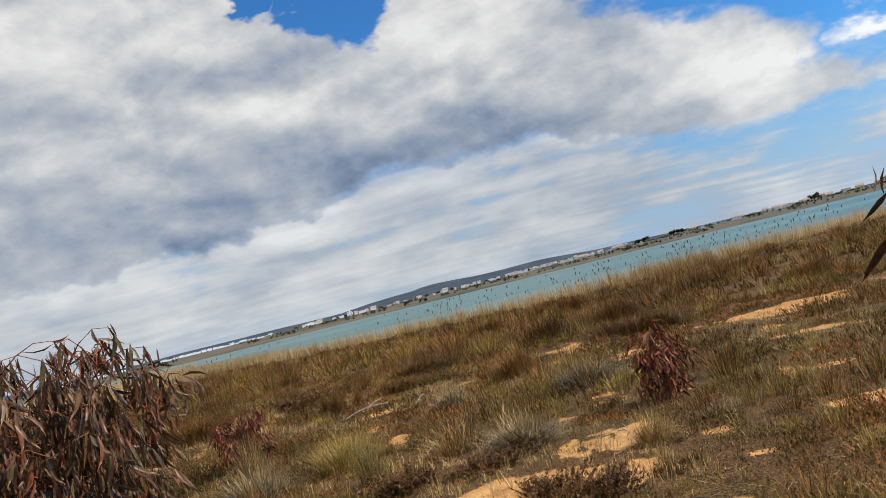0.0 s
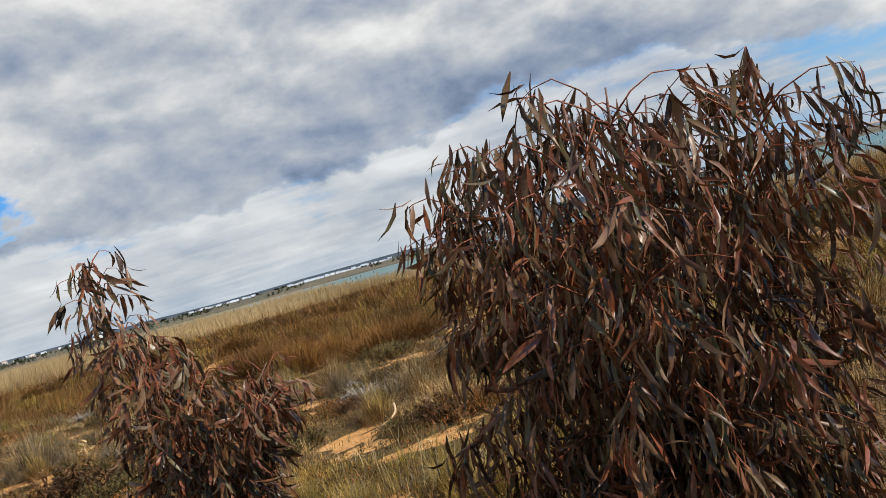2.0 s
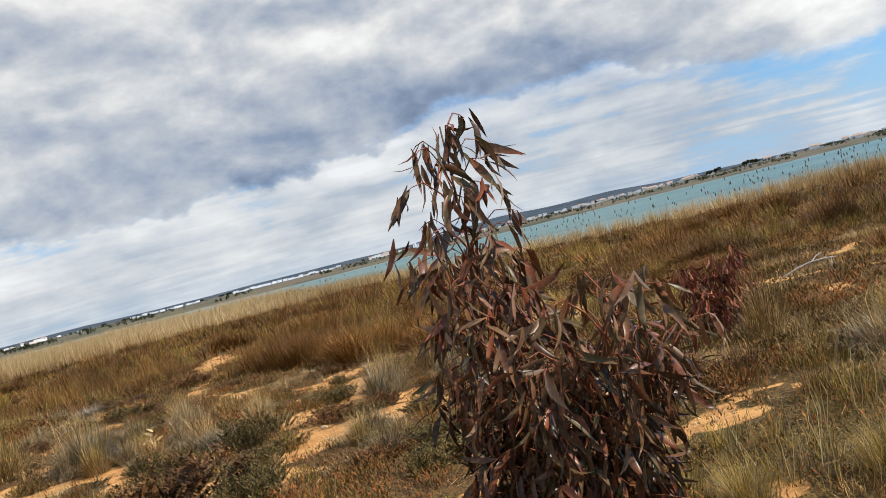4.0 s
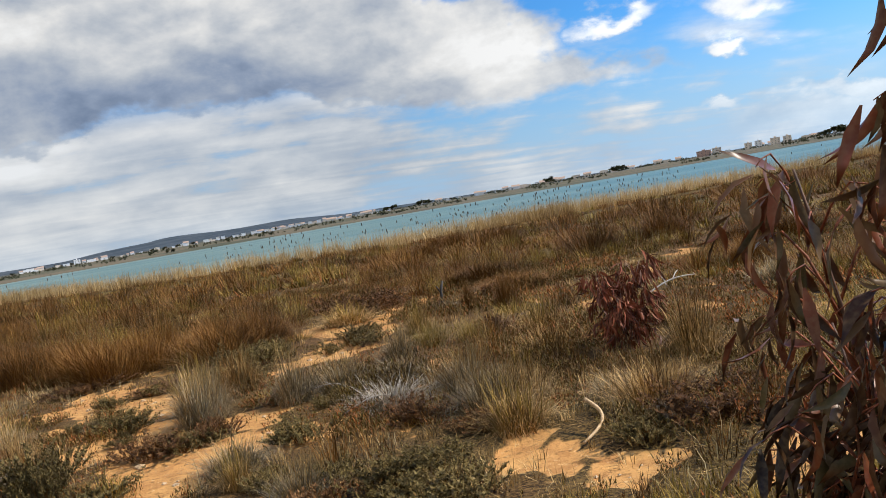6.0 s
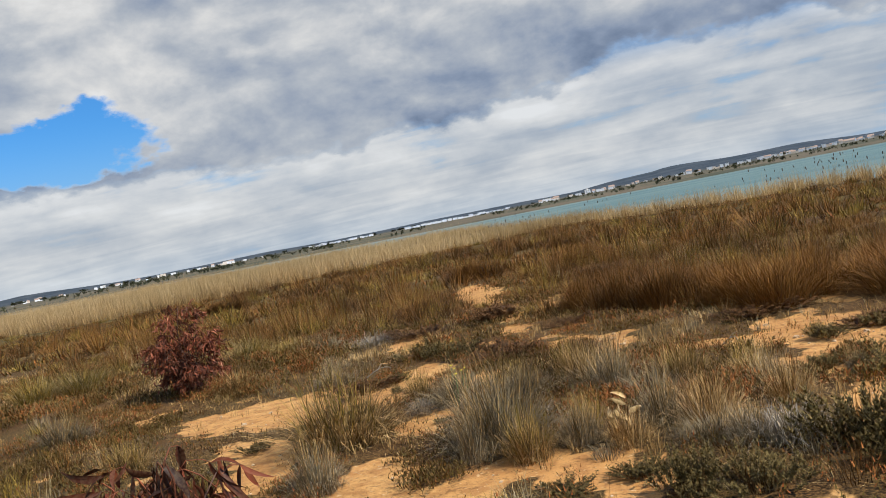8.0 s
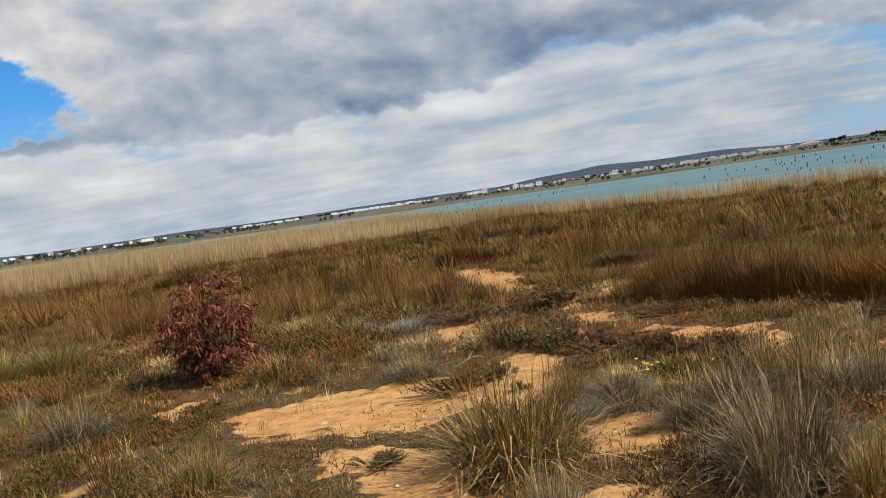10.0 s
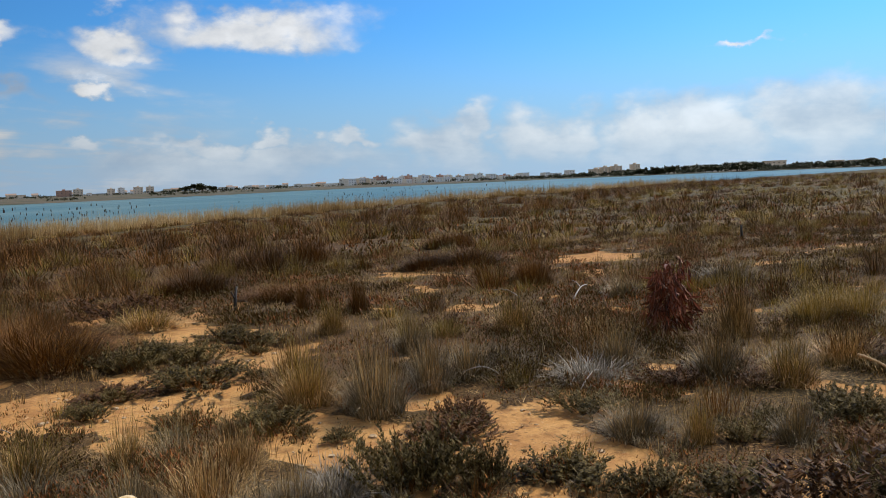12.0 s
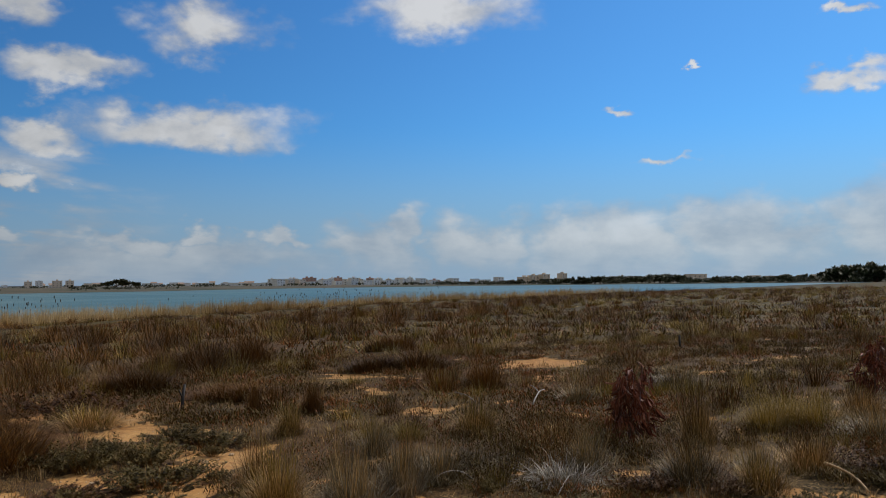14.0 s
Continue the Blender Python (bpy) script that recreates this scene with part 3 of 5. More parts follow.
def rush_share(x, y):
    """Where the tall brown rushes stand."""
    front = np.interp(x, [-30, -16, -12, -9.5, -8, -6, -4.8, -3, 1, 6, 14, 40], [20.5, 20, 18.8, 17.0, 15.7, 15.3, 17.0, 18.6, 19.3, 22, 26, 28])
    return step(-0.4, 0.8, y - front)


def tufts(cx, cy, r, count, radius, height, width, lean, droop, segs, dome=0.45, flat_base=False, foot=0.62):
    """count blades round each of the centres: they stand close at the foot and spread outwards, higher in the middle than at the rim."""
    m = len(cx)
    ci = np.repeat(np.arange(m), count)
    k = len(ci)
    rel, th = np.sqrt(r.rand(k)), r.rand(k) * 6.283
    ra = np.repeat(radius, count)
    px, py = cx[ci] + foot * rel * ra * np.cos(th), cy[ci] + foot * rel * ra * np.sin(th)
    pz = (np.zeros(k) if flat_base else np.maximum(ground(px, py), -0.3)) - 0.015
    h = np.repeat(height, count) * (0.5 + 0.6 * r.rand(k)) * (1 - dome * rel ** 2)
    turn = th + r.normal(0, 0.5, k)
    le = (1 - foot) * rel * ra / np.maximum(h, 0.05) + np.abs(np.repeat(lean, count) * (0.1 + 0.5 * rel) * r.rand(k))
    dr = np.repeat(droop, count) * r.rand(k)
    w = np.repeat(width, count) * (0.6 + 0.8 * r.rand(k))
    return blade_mesh(np.stack([px, py, pz], 1), h, w, turn, le, dr, segs)


def sprigs(cx, cy, r, count, radius, height, leaves, size, flat_base=False):
    """Low woody shrubs: branching sprigs set with small fleshy leaves."""
    m = len(cx)
    ci = np.repeat(np.arange(m), count)
    k = len(ci)
    rel, th = np.sqrt(r.rand(k)), r.rand(k) * 6.283
    ra, he = np.repeat(radius, count), np.repeat(height, count)
    out = np.stack([np.cos(th), np.sin(th)], 1)
    tip = np.stack([cx[ci] + out[:, 0] * rel * ra, cy[ci] + out[:, 1] * rel * ra, he * (1 - 0.55 * rel ** 2) * (0.6 + 0.6 * r.rand(k))], 1)
    foot = np.stack([cx[ci] + out[:, 0] * rel * ra * 0.55, cy[ci] + out[:, 1] * rel * ra * 0.55, np.zeros(k)], 1)
    if not flat_base:
        tip[:, 2] += ground(tip[:, 0], tip[:, 1])
        foot[:, 2] += ground(foot[:, 0], foot[:, 1])
    f = 0.15 + 0.85 * r.rand(k, leaves)
    p = (foot[:, None] + (tip - foot)[:, None] * f[..., None]).reshape(-1, 3)
    p += r.normal(0, size * 0.35, p.shape)
    p[:, 2] -= size * 0.3
    n_ = len(p)
    return blade_mesh(p, size * (0.6 + 0.9 * r.rand(n_)), np.full(n_, size * 0.42), r.rand(n_) * 6.283, 0.3 + 1.0 * r.rand(n_), np.zeros(n_), 1)


def grow(name, label, mat, pieces, category):
    v, t = join(pieces)
    return tagged(new(name, mesh_from(name, v, t, mat)), label, category, kind="stuff")


def band(seed, per_m2, dlo, dhi, box):
    x, y, r = field(seed, *box, per_m2)
    d = to_path(x, y)
    keep = (d > dlo) & (d <= dhi) & (y < shore(x) - 0.5) & (y > np.interp(x, [-90, -30, -11.3, -8.3, -6.2, -3.6, 0, 10, 60, 130], [20, 11, 7.9, 5.7, 4.0, 1.7, 0.0, -4, -30, -60]))
    return x[keep], y[keep], d[keep], r


NEAR_BOX, MID_BOX, FAR_BOX = (-22, 10, 0, 19), (-45, 34, -10, 32), (-90, 130, -40, 112)
rush, grey, olive, straw, heath, ash = [], [], [], [], [], []
#        seed per m2 from  to     box       blades rad  width  segs
LEVELS = ((11, 8.0, 1.5, 8.5, NEAR_BOX, 84, 0.20, 0.0042, 2), (12, 4.2, 8.5, 20.0, MID_BOX, 140, 0.36, 0.008, 1), (13, 0.95, 20.0, 125.0, FAR_BOX, 84, 0.66, 0.022, 1))
for level, (seed, per, dlo, dhi, box, cnt, rad, wid, sg) in enumerate(LEVELS):
    x, y, d, r = band(seed, per, dlo, dhi, box)
    keep = (r.rand(len(x)) > np.clip(bare(x, y) * 1.3, 0, 0.97)) & (r.rand(len(x)) < np.interp(d, [0, 45, 60, 125], [1, 1, 0.6, 0.4]))
    x, y, d = x[keep], y[keep], d[keep]
    lump = 0.42 + 1.1 * step(0.2, 0.8, vnoise(x, y, 1.5, 7))
    lump *= (1 - 0.55 * beside_sand(x, y)) if level < 2 else 1.0
    u = r.rand(len(x))
    zone = vnoise(x, y, 2.0, 8) + 0.45 * (vnoise(x, y, 0.8, 9) - 0.5)
    green = np.clip(0.8 * step(-5.5, -4.0, x) * step(10.5, 7.0, y) + step(12, 28, x) * step(44, 24, y) * 0.85 + 0.35 * step(0.5, 0.7, vnoise(x, y, 1.7, 10)) + 0.45 * step(-4, 3, x), 0, 0.8)
    is_rush = u < np.maximum(rush_share(x, y) * 0.93, 0.12 + 0.22 * step(-5, 2, x))
    rest = ~is_rush
    is_olive = rest & (r.rand(len(x)) < green)
    rest &= ~is_olive
    v3 = r.rand(len(x))
    is_heath = rest & (zone < 0.56)
    is_brown = rest & ~is_heath & (r.rand(len(x)) < 0.15 + 0.45 * step(-7, -3, x) * step(6, 9, d))
    is_grey = rest & ~is_heath & ~is_brown
    for sel, dest, h, wide, lean, droop, mult, dome in ((is_rush & (v3 > 0.30), rush, 0.64, 1.2, 1.1, 0.36, 1.2, 0.72), (is_rush & (v3 <= 0.30), olive, 0.48, 1.15, 0.8, 0.35, 1.1, 0.7), (is_brown, rush, 0.30, 1.0, 0.8, 0.4, 0.9, 0.5), (is_grey, ash if level == 0 else grey, 0.30, 1.0, 0.75, 0.45, 1.0, 0.6), (is_olive, olive, 0.34, 0.95, 0.55, 0.35, 0.9, 0.35)):
        m = int(sel.sum())
        if m:
            hh = h * (0.6 + 0.6 * r.rand(m)) * lump[sel] * (1.0, 1.05, 1.15)[level] * np.where(rush_share(x[sel], y[sel]) > 0.5, 1.0, 0.8) * (1 - 0.45 * step(-16, -4, y[sel] - shore(x[sel]))) 
            dest.append(tufts(x[sel], y[sel], r, (cnt * mult * (0.6 + 0.8 * r.rand(m))).astype(int), rad * wide * (0.6 + 0.8 * r.rand(m)), hh, np.full(m, wid), np.full(m, lean * (1.0, 1.7, 2.2)[level]), np.full(m, droop), sg, dome))
    m = int(is_heath.sum())
    if m:
        hs = is_heath
        if level < 2:
            heath.append(sprigs(x[hs], y[hs], r, (52, 40)[level], rad * (1.0 + 0.7 * r.rand(m)), (0.15 + 0.16 * r.rand(m)) * lump[hs], (12, 8)[level], (0.023, 0.036)[level]))
        else:
            heath.append(tufts(x[hs], y[hs], r, np.full(m, 60), np.full(m, rad), 0.22 * lump[hs], np.full(m, 0.05), np.full(m, 0.5), np.full(m, 0.1), 1))
        some = hs & (r.rand(len(x)) < 0.6)
        m = int(some.sum())
        rush.append(tufts(x[some], y[some], r, np.full(m, cnt // 4), np.full(m, rad * 1.2), np.full(m, 0.25), np.full(m, wid * 0.8), np.full(m, 0.5), np.full(m, 0.3), sg))
    if level < 2:
        some = (is_olive | is_grey | is_rush) & (r.rand(len(x)) < 0.4)
        m = int(some.sum())
        straw.append(tufts(x[some], y[some], r, np.full(m, cnt // 8), np.full(m, rad * 1.2), 0.42 * lump[some], np.full(m, wid * 0.8), np.full(m, 0.45), np.full(m, 0.25), sg))
# low growth between the tussocks
low_heath, low_grass = [], []
for seed, per, dlo, dhi, box, n_sprig, n_leaf, size, sg in ((15, 58.0, 1.4, 8.5, NEAR_BOX, 7, 4, 0.020, 2), (16, 32.0, 8.5, 20.0, MID_BOX, 6, 5, 0.036, 1), (18, 1.5, 20.0, 42.0, FAR_BOX, 5, 4, 0.14, 1)):
    x, y, d, r = band(seed, per, dlo, dhi, box)
    keep = (r.rand(len(x)) > np.clip(bare(x, y) * 1.05, 0, 0.86)) & (vnoise(x, y, 0.6, 3) > 0.20)
    x, y = x[keep], y[keep]
    kind = vnoise(x, y, 1.1, 1) + 0.3 * (r.rand(len(x)) - 0.5)
    a, b = kind < 0.55, kind >= 0.55
    low_heath.append(sprigs(x[a], y[a], r, n_sprig, np.full(a.sum(), size * 4.5), 0.06 + 0.12 * r.rand(a.sum()), n_leaf, size))
    low_grass.append(tufts(x[b], y[b], r, np.full(b.sum(), n_sprig * 2), np.full(b.sum(), size * 4.5), 0.08 + 0.16 * r.rand(b.sum()), np.full(b.sum(), size * 0.22), np.full(b.sum(), 0.9), np.full(b.sum(), 0.5), sg))
heath += low_heath
grey += low_grass
# thin growth on the landward side of the walk
x, y, r = field(19, -26, 14, -14, 9, 1.1)
line = np.interp(x, [-30, -11.3, -8.3, -6.2, -3.6, 0, 14], [11, 7.9, 5.7, 4.0, 1.7, 0.0, -6])
keep = (to_path(x, y) > 0.9) & (y < line + 0.8) & (bare(x, y) < 0.4)
x, y = x[keep], y[keep]
for sel, dest, hh in ((r.rand(len(x)) < 0.4, grey, 0.30), (r.rand(len(x)) < 0.4, olive, 0.32), (r.rand(len(x)) < 0.3, rush, 0.4)):
    m = int(sel.sum())
    dest.append(tufts(x[sel], y[sel], r, np.full(m, 46), 0.2 + 0.25 * r.rand(m), hh * (0.6 + 0.7 * r.rand(m)), np.full(m, 0.010), np.full(m, 1.0), np.full(m, 0.4), 1))
# short dead bits lying about on the ground
x, y, d, r = band(14, 95.0, 1.2, 9.0, NEAR_BOX)
keep = r.rand(len(x)) > bare(x, y) * 0.5
x, y = x[keep], y[keep]
m = len(x)
p = np.stack([x, y, ground(x, y) - 0.012 * bare(x, y) + 0.004 + 0.02 * r.rand(m)], 1)
litter_bits = blade_mesh(p, 0.02 + 0.02 * r.rand(m), np.full(m, 0.005), r.rand(m) * 6.28, 1.0 + 4.0 * r.rand(m), 0.3 + 0.9 * r.rand(m), 1)
grow("rush_tussocks", "tall rust-brown rush tussocks standing on the sandy ground", RUSH, rush, "rushes")
grow("dry_grass", "low grey-brown dry tussock grass on sand", GREY, grey, "grass")
grow("ash_grass", "low ash-grey wiry grass on sand", ASH, ash, "grass")
grow("olive_grass", "olive-green and yellow grass on the sandy ground", OLIVE, olive, "grass")
grow("straw_grass", "pale bleached straw stalks among the grass", STRAW, straw, "grass")
grow("heath_shrubs", "dark low saltmarsh heath with red-brown and green sprigs", HEATH, heath, "shrubs")
grow("plant_litter", "dead grass bits and twigs scattered on the ground", GREY, [litter_bits], "litter")

# pebbles and grit on the open sand
x, y, d, r = band(17, 120.0, 1.4, 9.0, NEAR_BOX)
keep = (r.rand(len(x)) < 0.02 + 0.30 * bare(x, y) * step(0.35, 0.7, vnoise(x, y, 0.9, 2)))
x, y = x[keep], y[keep]
m = len(x)
size = 0.004 + 0.016 * r.rand(m) ** 3
octa = np.array([(1, 0, 0), (0, 1, 0), (-1, 0, 0), (0, -1, 0), (0, 0, 0.6), (0, 0, -0.6)], float)
sides = np.array([(0, 1, 4), (1, 2, 4), (2, 3, 4), (3, 0, 4), (1, 0, 5), (2, 1, 5), (3, 2, 5), (0, 3, 5)])
pv = octa[None] * size[:, None, None] * (0.7 + 0.6 * r.rand(m, 6, 1))
a = r.rand(m) * 6.28
pv = np.stack([pv[..., 0] * np.cos(a)[:, None] - pv[..., 1] * np.sin(a)[:, None], pv[..., 0] * np.sin(a)[:, None] + pv[..., 1] * np.cos(a)[:, None], pv[..., 2]], -1)
pv += np.stack([x, y, ground(x, y) - 0.018 + size * 0.3], 1)[:, None]
grow("pebbles", "small ochre and pale pebbles scattered on open sand", ROCK, [(pv.reshape(-1, 3), (np.arange(m)[:, None, None] * 6 + sides[None]).reshape(-1, 3))], "pebbles")

# the tussocks and shrubs that stand out: place, width and height
RUSHES_A = [(-2.4, 14.7, 0.37, 0.76), (0.6, 13.6, 0.76, 0.72), (8.1, 19.5, 1.17, 0.76), (-10.0, 18.1, 0.76, 0.91), (-9.4, 17.6, 0.79, 0.95), (-8.8, 17.1, 0.90, 0.97),
            (-7.9, 16.8, 0.89, 0.98), (-7.1, 16.4, 0.88, 1.01), (-6.1, 16.2, 0.97, 0.85), (-11.5, 27.3, 1.90, 1.07), (-13.5, 37.5, 1.18, 1.30), (4.4, 32.8, 3.02, 1.07),
            (1.9, 20.8, 1.43, 0.90), (3.6, 20.8, 1.50, 0.96), (-9.8, 18.9, 0.95, 0.89), (-8.7, 18.0, 1.11, 0.78), (-14.9, 30.0, 2.11, 1.07), (-12.0, 32.0, 1.38, 0.81),
            (-13.8, 21.9, 1.22, 0.52), (-19.5, 31.7, 0.74, 0.88), (-21.0, 30.8, 2.18, 0.68), (-27.1, 35.9, 1.85, 1.31), (-7.5, 15.9, 1.14, 0.93), (-5.5, 16.9, 1.07, 0.70)]
RUSHES_B = [(3.8, 37.4, 2.25, 1.27), (-1.5, 16.5, 1.27, 0.40), (-6.1, 15.7, 1.68, 0.61), (-10.6, 24.0, 2.29, 0.43), (1.0, 31.3, 2.56, 0.92), (3.5, 16.4, 1.47, 0.69),
            (-1.1, 19.1, 1.42, 0.67)]
GREYS_A = [(-6.4, 12.1, 0.54, 0.60), (-6.4, 11.4, 0.50, 0.61), (-7.3, 12.4, 0.16, 0.22), (-7.3, 12.0, 0.18, 0.23), (-8.0, 12.1, 0.38, 0.40), (-7.9, 11.8, 0.39, 0.37),
           (-7.8, 11.4, 0.38, 0.38), (-6.2, 9.6, 0.50, 0.29), (-6.2, 9.2, 0.27, 0.32), (-5.9, 8.7, 0.36, 0.30), (-2.7, 9.8, 0.46, 0.75), (-5.2, 11.4, 0.54, 0.42),
           (-4.5, 9.0, 0.53, 0.38), (-4.4, 12.5, 0.43, 0.40), (-3.4, 11.0, 0.70, 0.41), (-2.3, 8.2, 0.75, 0.43), (-3.8, 14.0, 0.44, 0.47), (-6.3, 11.6, 0.36, 0.65),
           (-9.3, 12.8, 0.37, 0.58), (-9.0, 12.3, 0.34, 0.58), (-9.5, 13.2, 0.35, 0.51), (-8.6, 11.3, 0.41, 0.44), (-8.3, 11.1, 0.49, 0.46), (-8.1, 10.7, 0.37, 0.27)]
GREYS_B = [(-10.9, 13.1, 0.37, 0.38), (-10.5, 13.0, 0.43, 0.37), (-10.9, 12.2, 0.31, 0.23), (-9.8, 12.6, 0.51, 0.38), (-9.1, 11.3, 0.39, 0.33), (-10.1, 12.2, 0.44, 0.29),
           (-10.9, 11.6, 0.38, 0.32), (-9.8, 10.9, 0.35, 0.45), (-9.4, 10.8, 0.38, 0.42), (-9.1, 11.0, 0.32, 0.37), (-8.8, 10.9, 0.34, 0.32), (-10.8, 10.6, 0.43, 0.43),
           (-13.1, 11.7, 0.46, 0.38), (-15.0, 13.1, 0.72, 0.49), (-14.0, 15.1, 0.72, 0.41), (-9.1, 12.6, 0.63, 0.42), (-8.5, 12.4, 0.56, 0.41), (-12.4, 14.5, 0.51, 0.30),
           (-6.0, 12.6, 0.50, 0.57), (-5.6, 11.5, 0.44, 0.59), (-4.2, 16.7, 0.99, 0.39), (-4.4, 10.4, 0.51, 0.48), (-4.2, 9.6, 0.49, 0.42), (-3.8, 9.1, 0.36, 0.25)]
GREYS_C = [(-3.0, 12.1, 0.61, 0.52), (-4.5, 9.5, 0.64, 0.45), (-3.7, 8.7, 0.62, 0.45), (-9.7, 11.2, 0.77, 0.73), (-11.1, 11.7, 1.02, 0.72), (-0.4, 11.8, 0.58, 0.41),
           (-0.3, 8.4, 0.65, 0.51), (0.3, 7.8, 0.74, 0.43), (1.2, 6.5, 0.40, 0.34), (1.4, 10.9, 0.95, 0.44)]
OLIVES_A = [(-1.7, 9.3, 0.62, 0.61), (-1.5, 8.8, 0.64, 0.60), (-15.9, 18.7, 0.79, 0.65), (-15.0, 18.4, 0.75, 0.49), (-19.2, 17.2, 1.13, 0.78), (-18.4, 17.5, 1.11, 0.76),
            (-4.0, 12.8, 0.47, 0.44), (-3.6, 12.6, 0.46, 0.38), (-3.3, 5.9, 0.35, 0.41), (-3.0, 5.6, 0.33, 0.44), (-2.8, 5.3, 0.25, 0.48), (-4.3, 6.2, 0.32, 0.39),
            (-3.9, 5.9, 0.30, 0.33), (-1.4, 9.1, 0.65, 0.66), (-1.1, 7.7, 0.37, 0.60)]
HEATHS_A = [(-6.8, 13.8, 0.31, 0.22), (-5.9, 14.8, 0.51, 0.42), (-5.6, 14.3, 0.50, 0.39), (-6.2, 13.5, 0.68, 0.34), (-5.8, 13.2, 0.22, 0.19), (-4.3, 15.1, 0.52, 0.27),
            (-3.1, 17.2, 0.28, 0.18), (-4.9, 14.1, 0.20, 0.19), (-7.0, 11.3, 0.21, 0.13), (-7.0, 11.6, 0.15, 0.10), (-7.4, 10.0, 0.30, 0.34), (-5.4, 10.9, 0.19, 0.24),
            (-7.1, 9.7, 0.48, 0.22), (-7.1, 9.2, 0.34, 0.27), (-7.0, 8.8, 0.42, 0.30), (-6.8, 8.3, 0.34, 0.34), (-5.5, 7.8, 0.26, 0.28), (-6.7, 7.9, 0.41, 0.42),
            (-5.6, 14.9, 0.54, 0.34), (-4.5, 14.5, 0.62, 0.26), (-7.2, 12.7, 0.34, 0.17), (-11.6, 14.3, 0.27, 0.17), (-11.3, 13.6, 0.16, 0.10), (-11.5, 12.8, 0.28, 0.13)]
HEATHS_B = [(-5.2, 8.1, 0.45, 0.34), (-5.15, 8.55, 0.40, 0.32), (-11.2, 12.4, 0.26, 0.24), (-11.7, 15.7, 0.54, 0.40), (-11.2, 15.4, 0.57, 0.39), (-10.4, 12.1, 0.12, 0.06), (-8.4, 9.9, 0.31, 0.33), (-8.1, 9.9, 0.33, 0.33),
            (-9.1, 10.1, 0.30, 0.11), (-8.7, 10.3, 0.27, 0.14), (-7.3, 13.5, 0.31, 0.19), (-12.0, 11.9, 0.24, 0.14), (-6.5, 10.6, 0.38, 0.22), (-7.0, 11.9, 0.46, 0.29),
            (-7.5, 12.3, 0.27, 0.13), (-7.5, 10.4, 0.50, 0.60), (-6.0, 9.0, 0.29, 0.27), (-5.7, 8.9, 0.25, 0.24), (-5.4, 8.4, 0.45, 0.30), (-5.7, 10.1, 0.43, 0.30),
            (-4.1, 8.1, 0.32, 0.25)]
RED_HEATHS_A = [(-6.8, 10.7, 0.47, 0.27), (-3.5, 8.5, 0.50, 0.28), (-3.7, 8.0, 0.49, 0.32), (-4.6, 9.2, 0.44, 0.25), (-4.9, 9.7, 0.43, 0.28), (-6.3, 10.8, 0.30, 0.28),
                (-5.9, 8.4, 0.35, 0.30), (-3.3, 12.9, 0.37, 0.35), (-6.9, 13.9, 0.54, 0.19), (-10.6, 15.2, 0.80, 0.21), (-9.8, 14.5, 0.56, 0.22), (-7.8, 15.3, 0.76, 0.20),
                (-11.4, 18.7, 0.87, 0.41), (-10.0, 16.8, 0.73, 0.17), (-11.8, 13.9, 0.53, 0.28), (-12.5, 18.1, 0.85, 0.24), (-10.3, 14.7, 0.48, 0.28), (-3.7, 17.6, 1.06, 0.67),
                (-7.7, 8.3, 0.91, 0.64), (-0.0, 7.2, 0.67, 0.24), (-0.7, 7.1, 0.54, 0.35), (0.3, 5.7, 0.40, 0.32), (0.6, 5.4, 0.39, 0.35)]
DEADS_A = [(-2.9, 15.8, 0.45, 0.21), (-5.0, 10.4, 0.56, 0.33), (-8.7, 12.0, 0.49, 0.37), (-9.6, 11.6, 0.56, 0.20), (-10.5, 12.8, 0.55, 0.26), (-10.7, 12.5, 0.24, 0.25),
           (-8.3, 10.8, 0.40, 0.31), (-7.9, 10.6, 0.41, 0.33), (-14.2, 18.1, 0.72, 0.38), (-13.3, 17.9, 0.69, 0.28), (-4.7, 11.4, 0.58, 0.38), (-3.8, 8.4, 0.19, 0.17)]


def shoots(r, count, radius, height, leaves, size):
    """A cushion of upright shoots, each set closely with small leaves."""
    rel, th = np.sqrt(r.rand(count)), r.rand(count) * 6.283
    out = np.stack([np.cos(th), np.sin(th)], 1) * (rel * radius)[:, None]
    mid, tall = r.normal(0, 0.20, (6, 2)), 0.5 + 0.6 * r.rand(6)
    lobe = r.randint(0, 6, count)
    out, height = out * 0.55 + mid[lobe], height * tall[lobe]
    foot = np.concatenate([out * 0.7, np.zeros((count, 1))], 1)
    tip = np.concatenate([out * 1.1 + r.normal(0, 0.05, (count, 2)), (height * (1 - 0.5 * rel ** 2) * (0.6 + 0.55 * r.rand(count)))[:, None]], 1)
    f = 0.25 + 0.75 * r.rand(count, leaves) ** 0.7
    p = (foot[:, None] + (tip - foot)[:, None] * f[..., None]).reshape(-1, 3)
    p[:, :2] += r.normal(0, size * 0.16, (len(p), 2))
    n_ = len(p)
    return blade_mesh(p, size * (0.6 + 0.8 * r.rand(n_)), np.full(n_, size * 0.40), r.rand(n_) * 6.283, 0.35 + 0.7 * r.rand(n_), np.zeros(n_), 1)


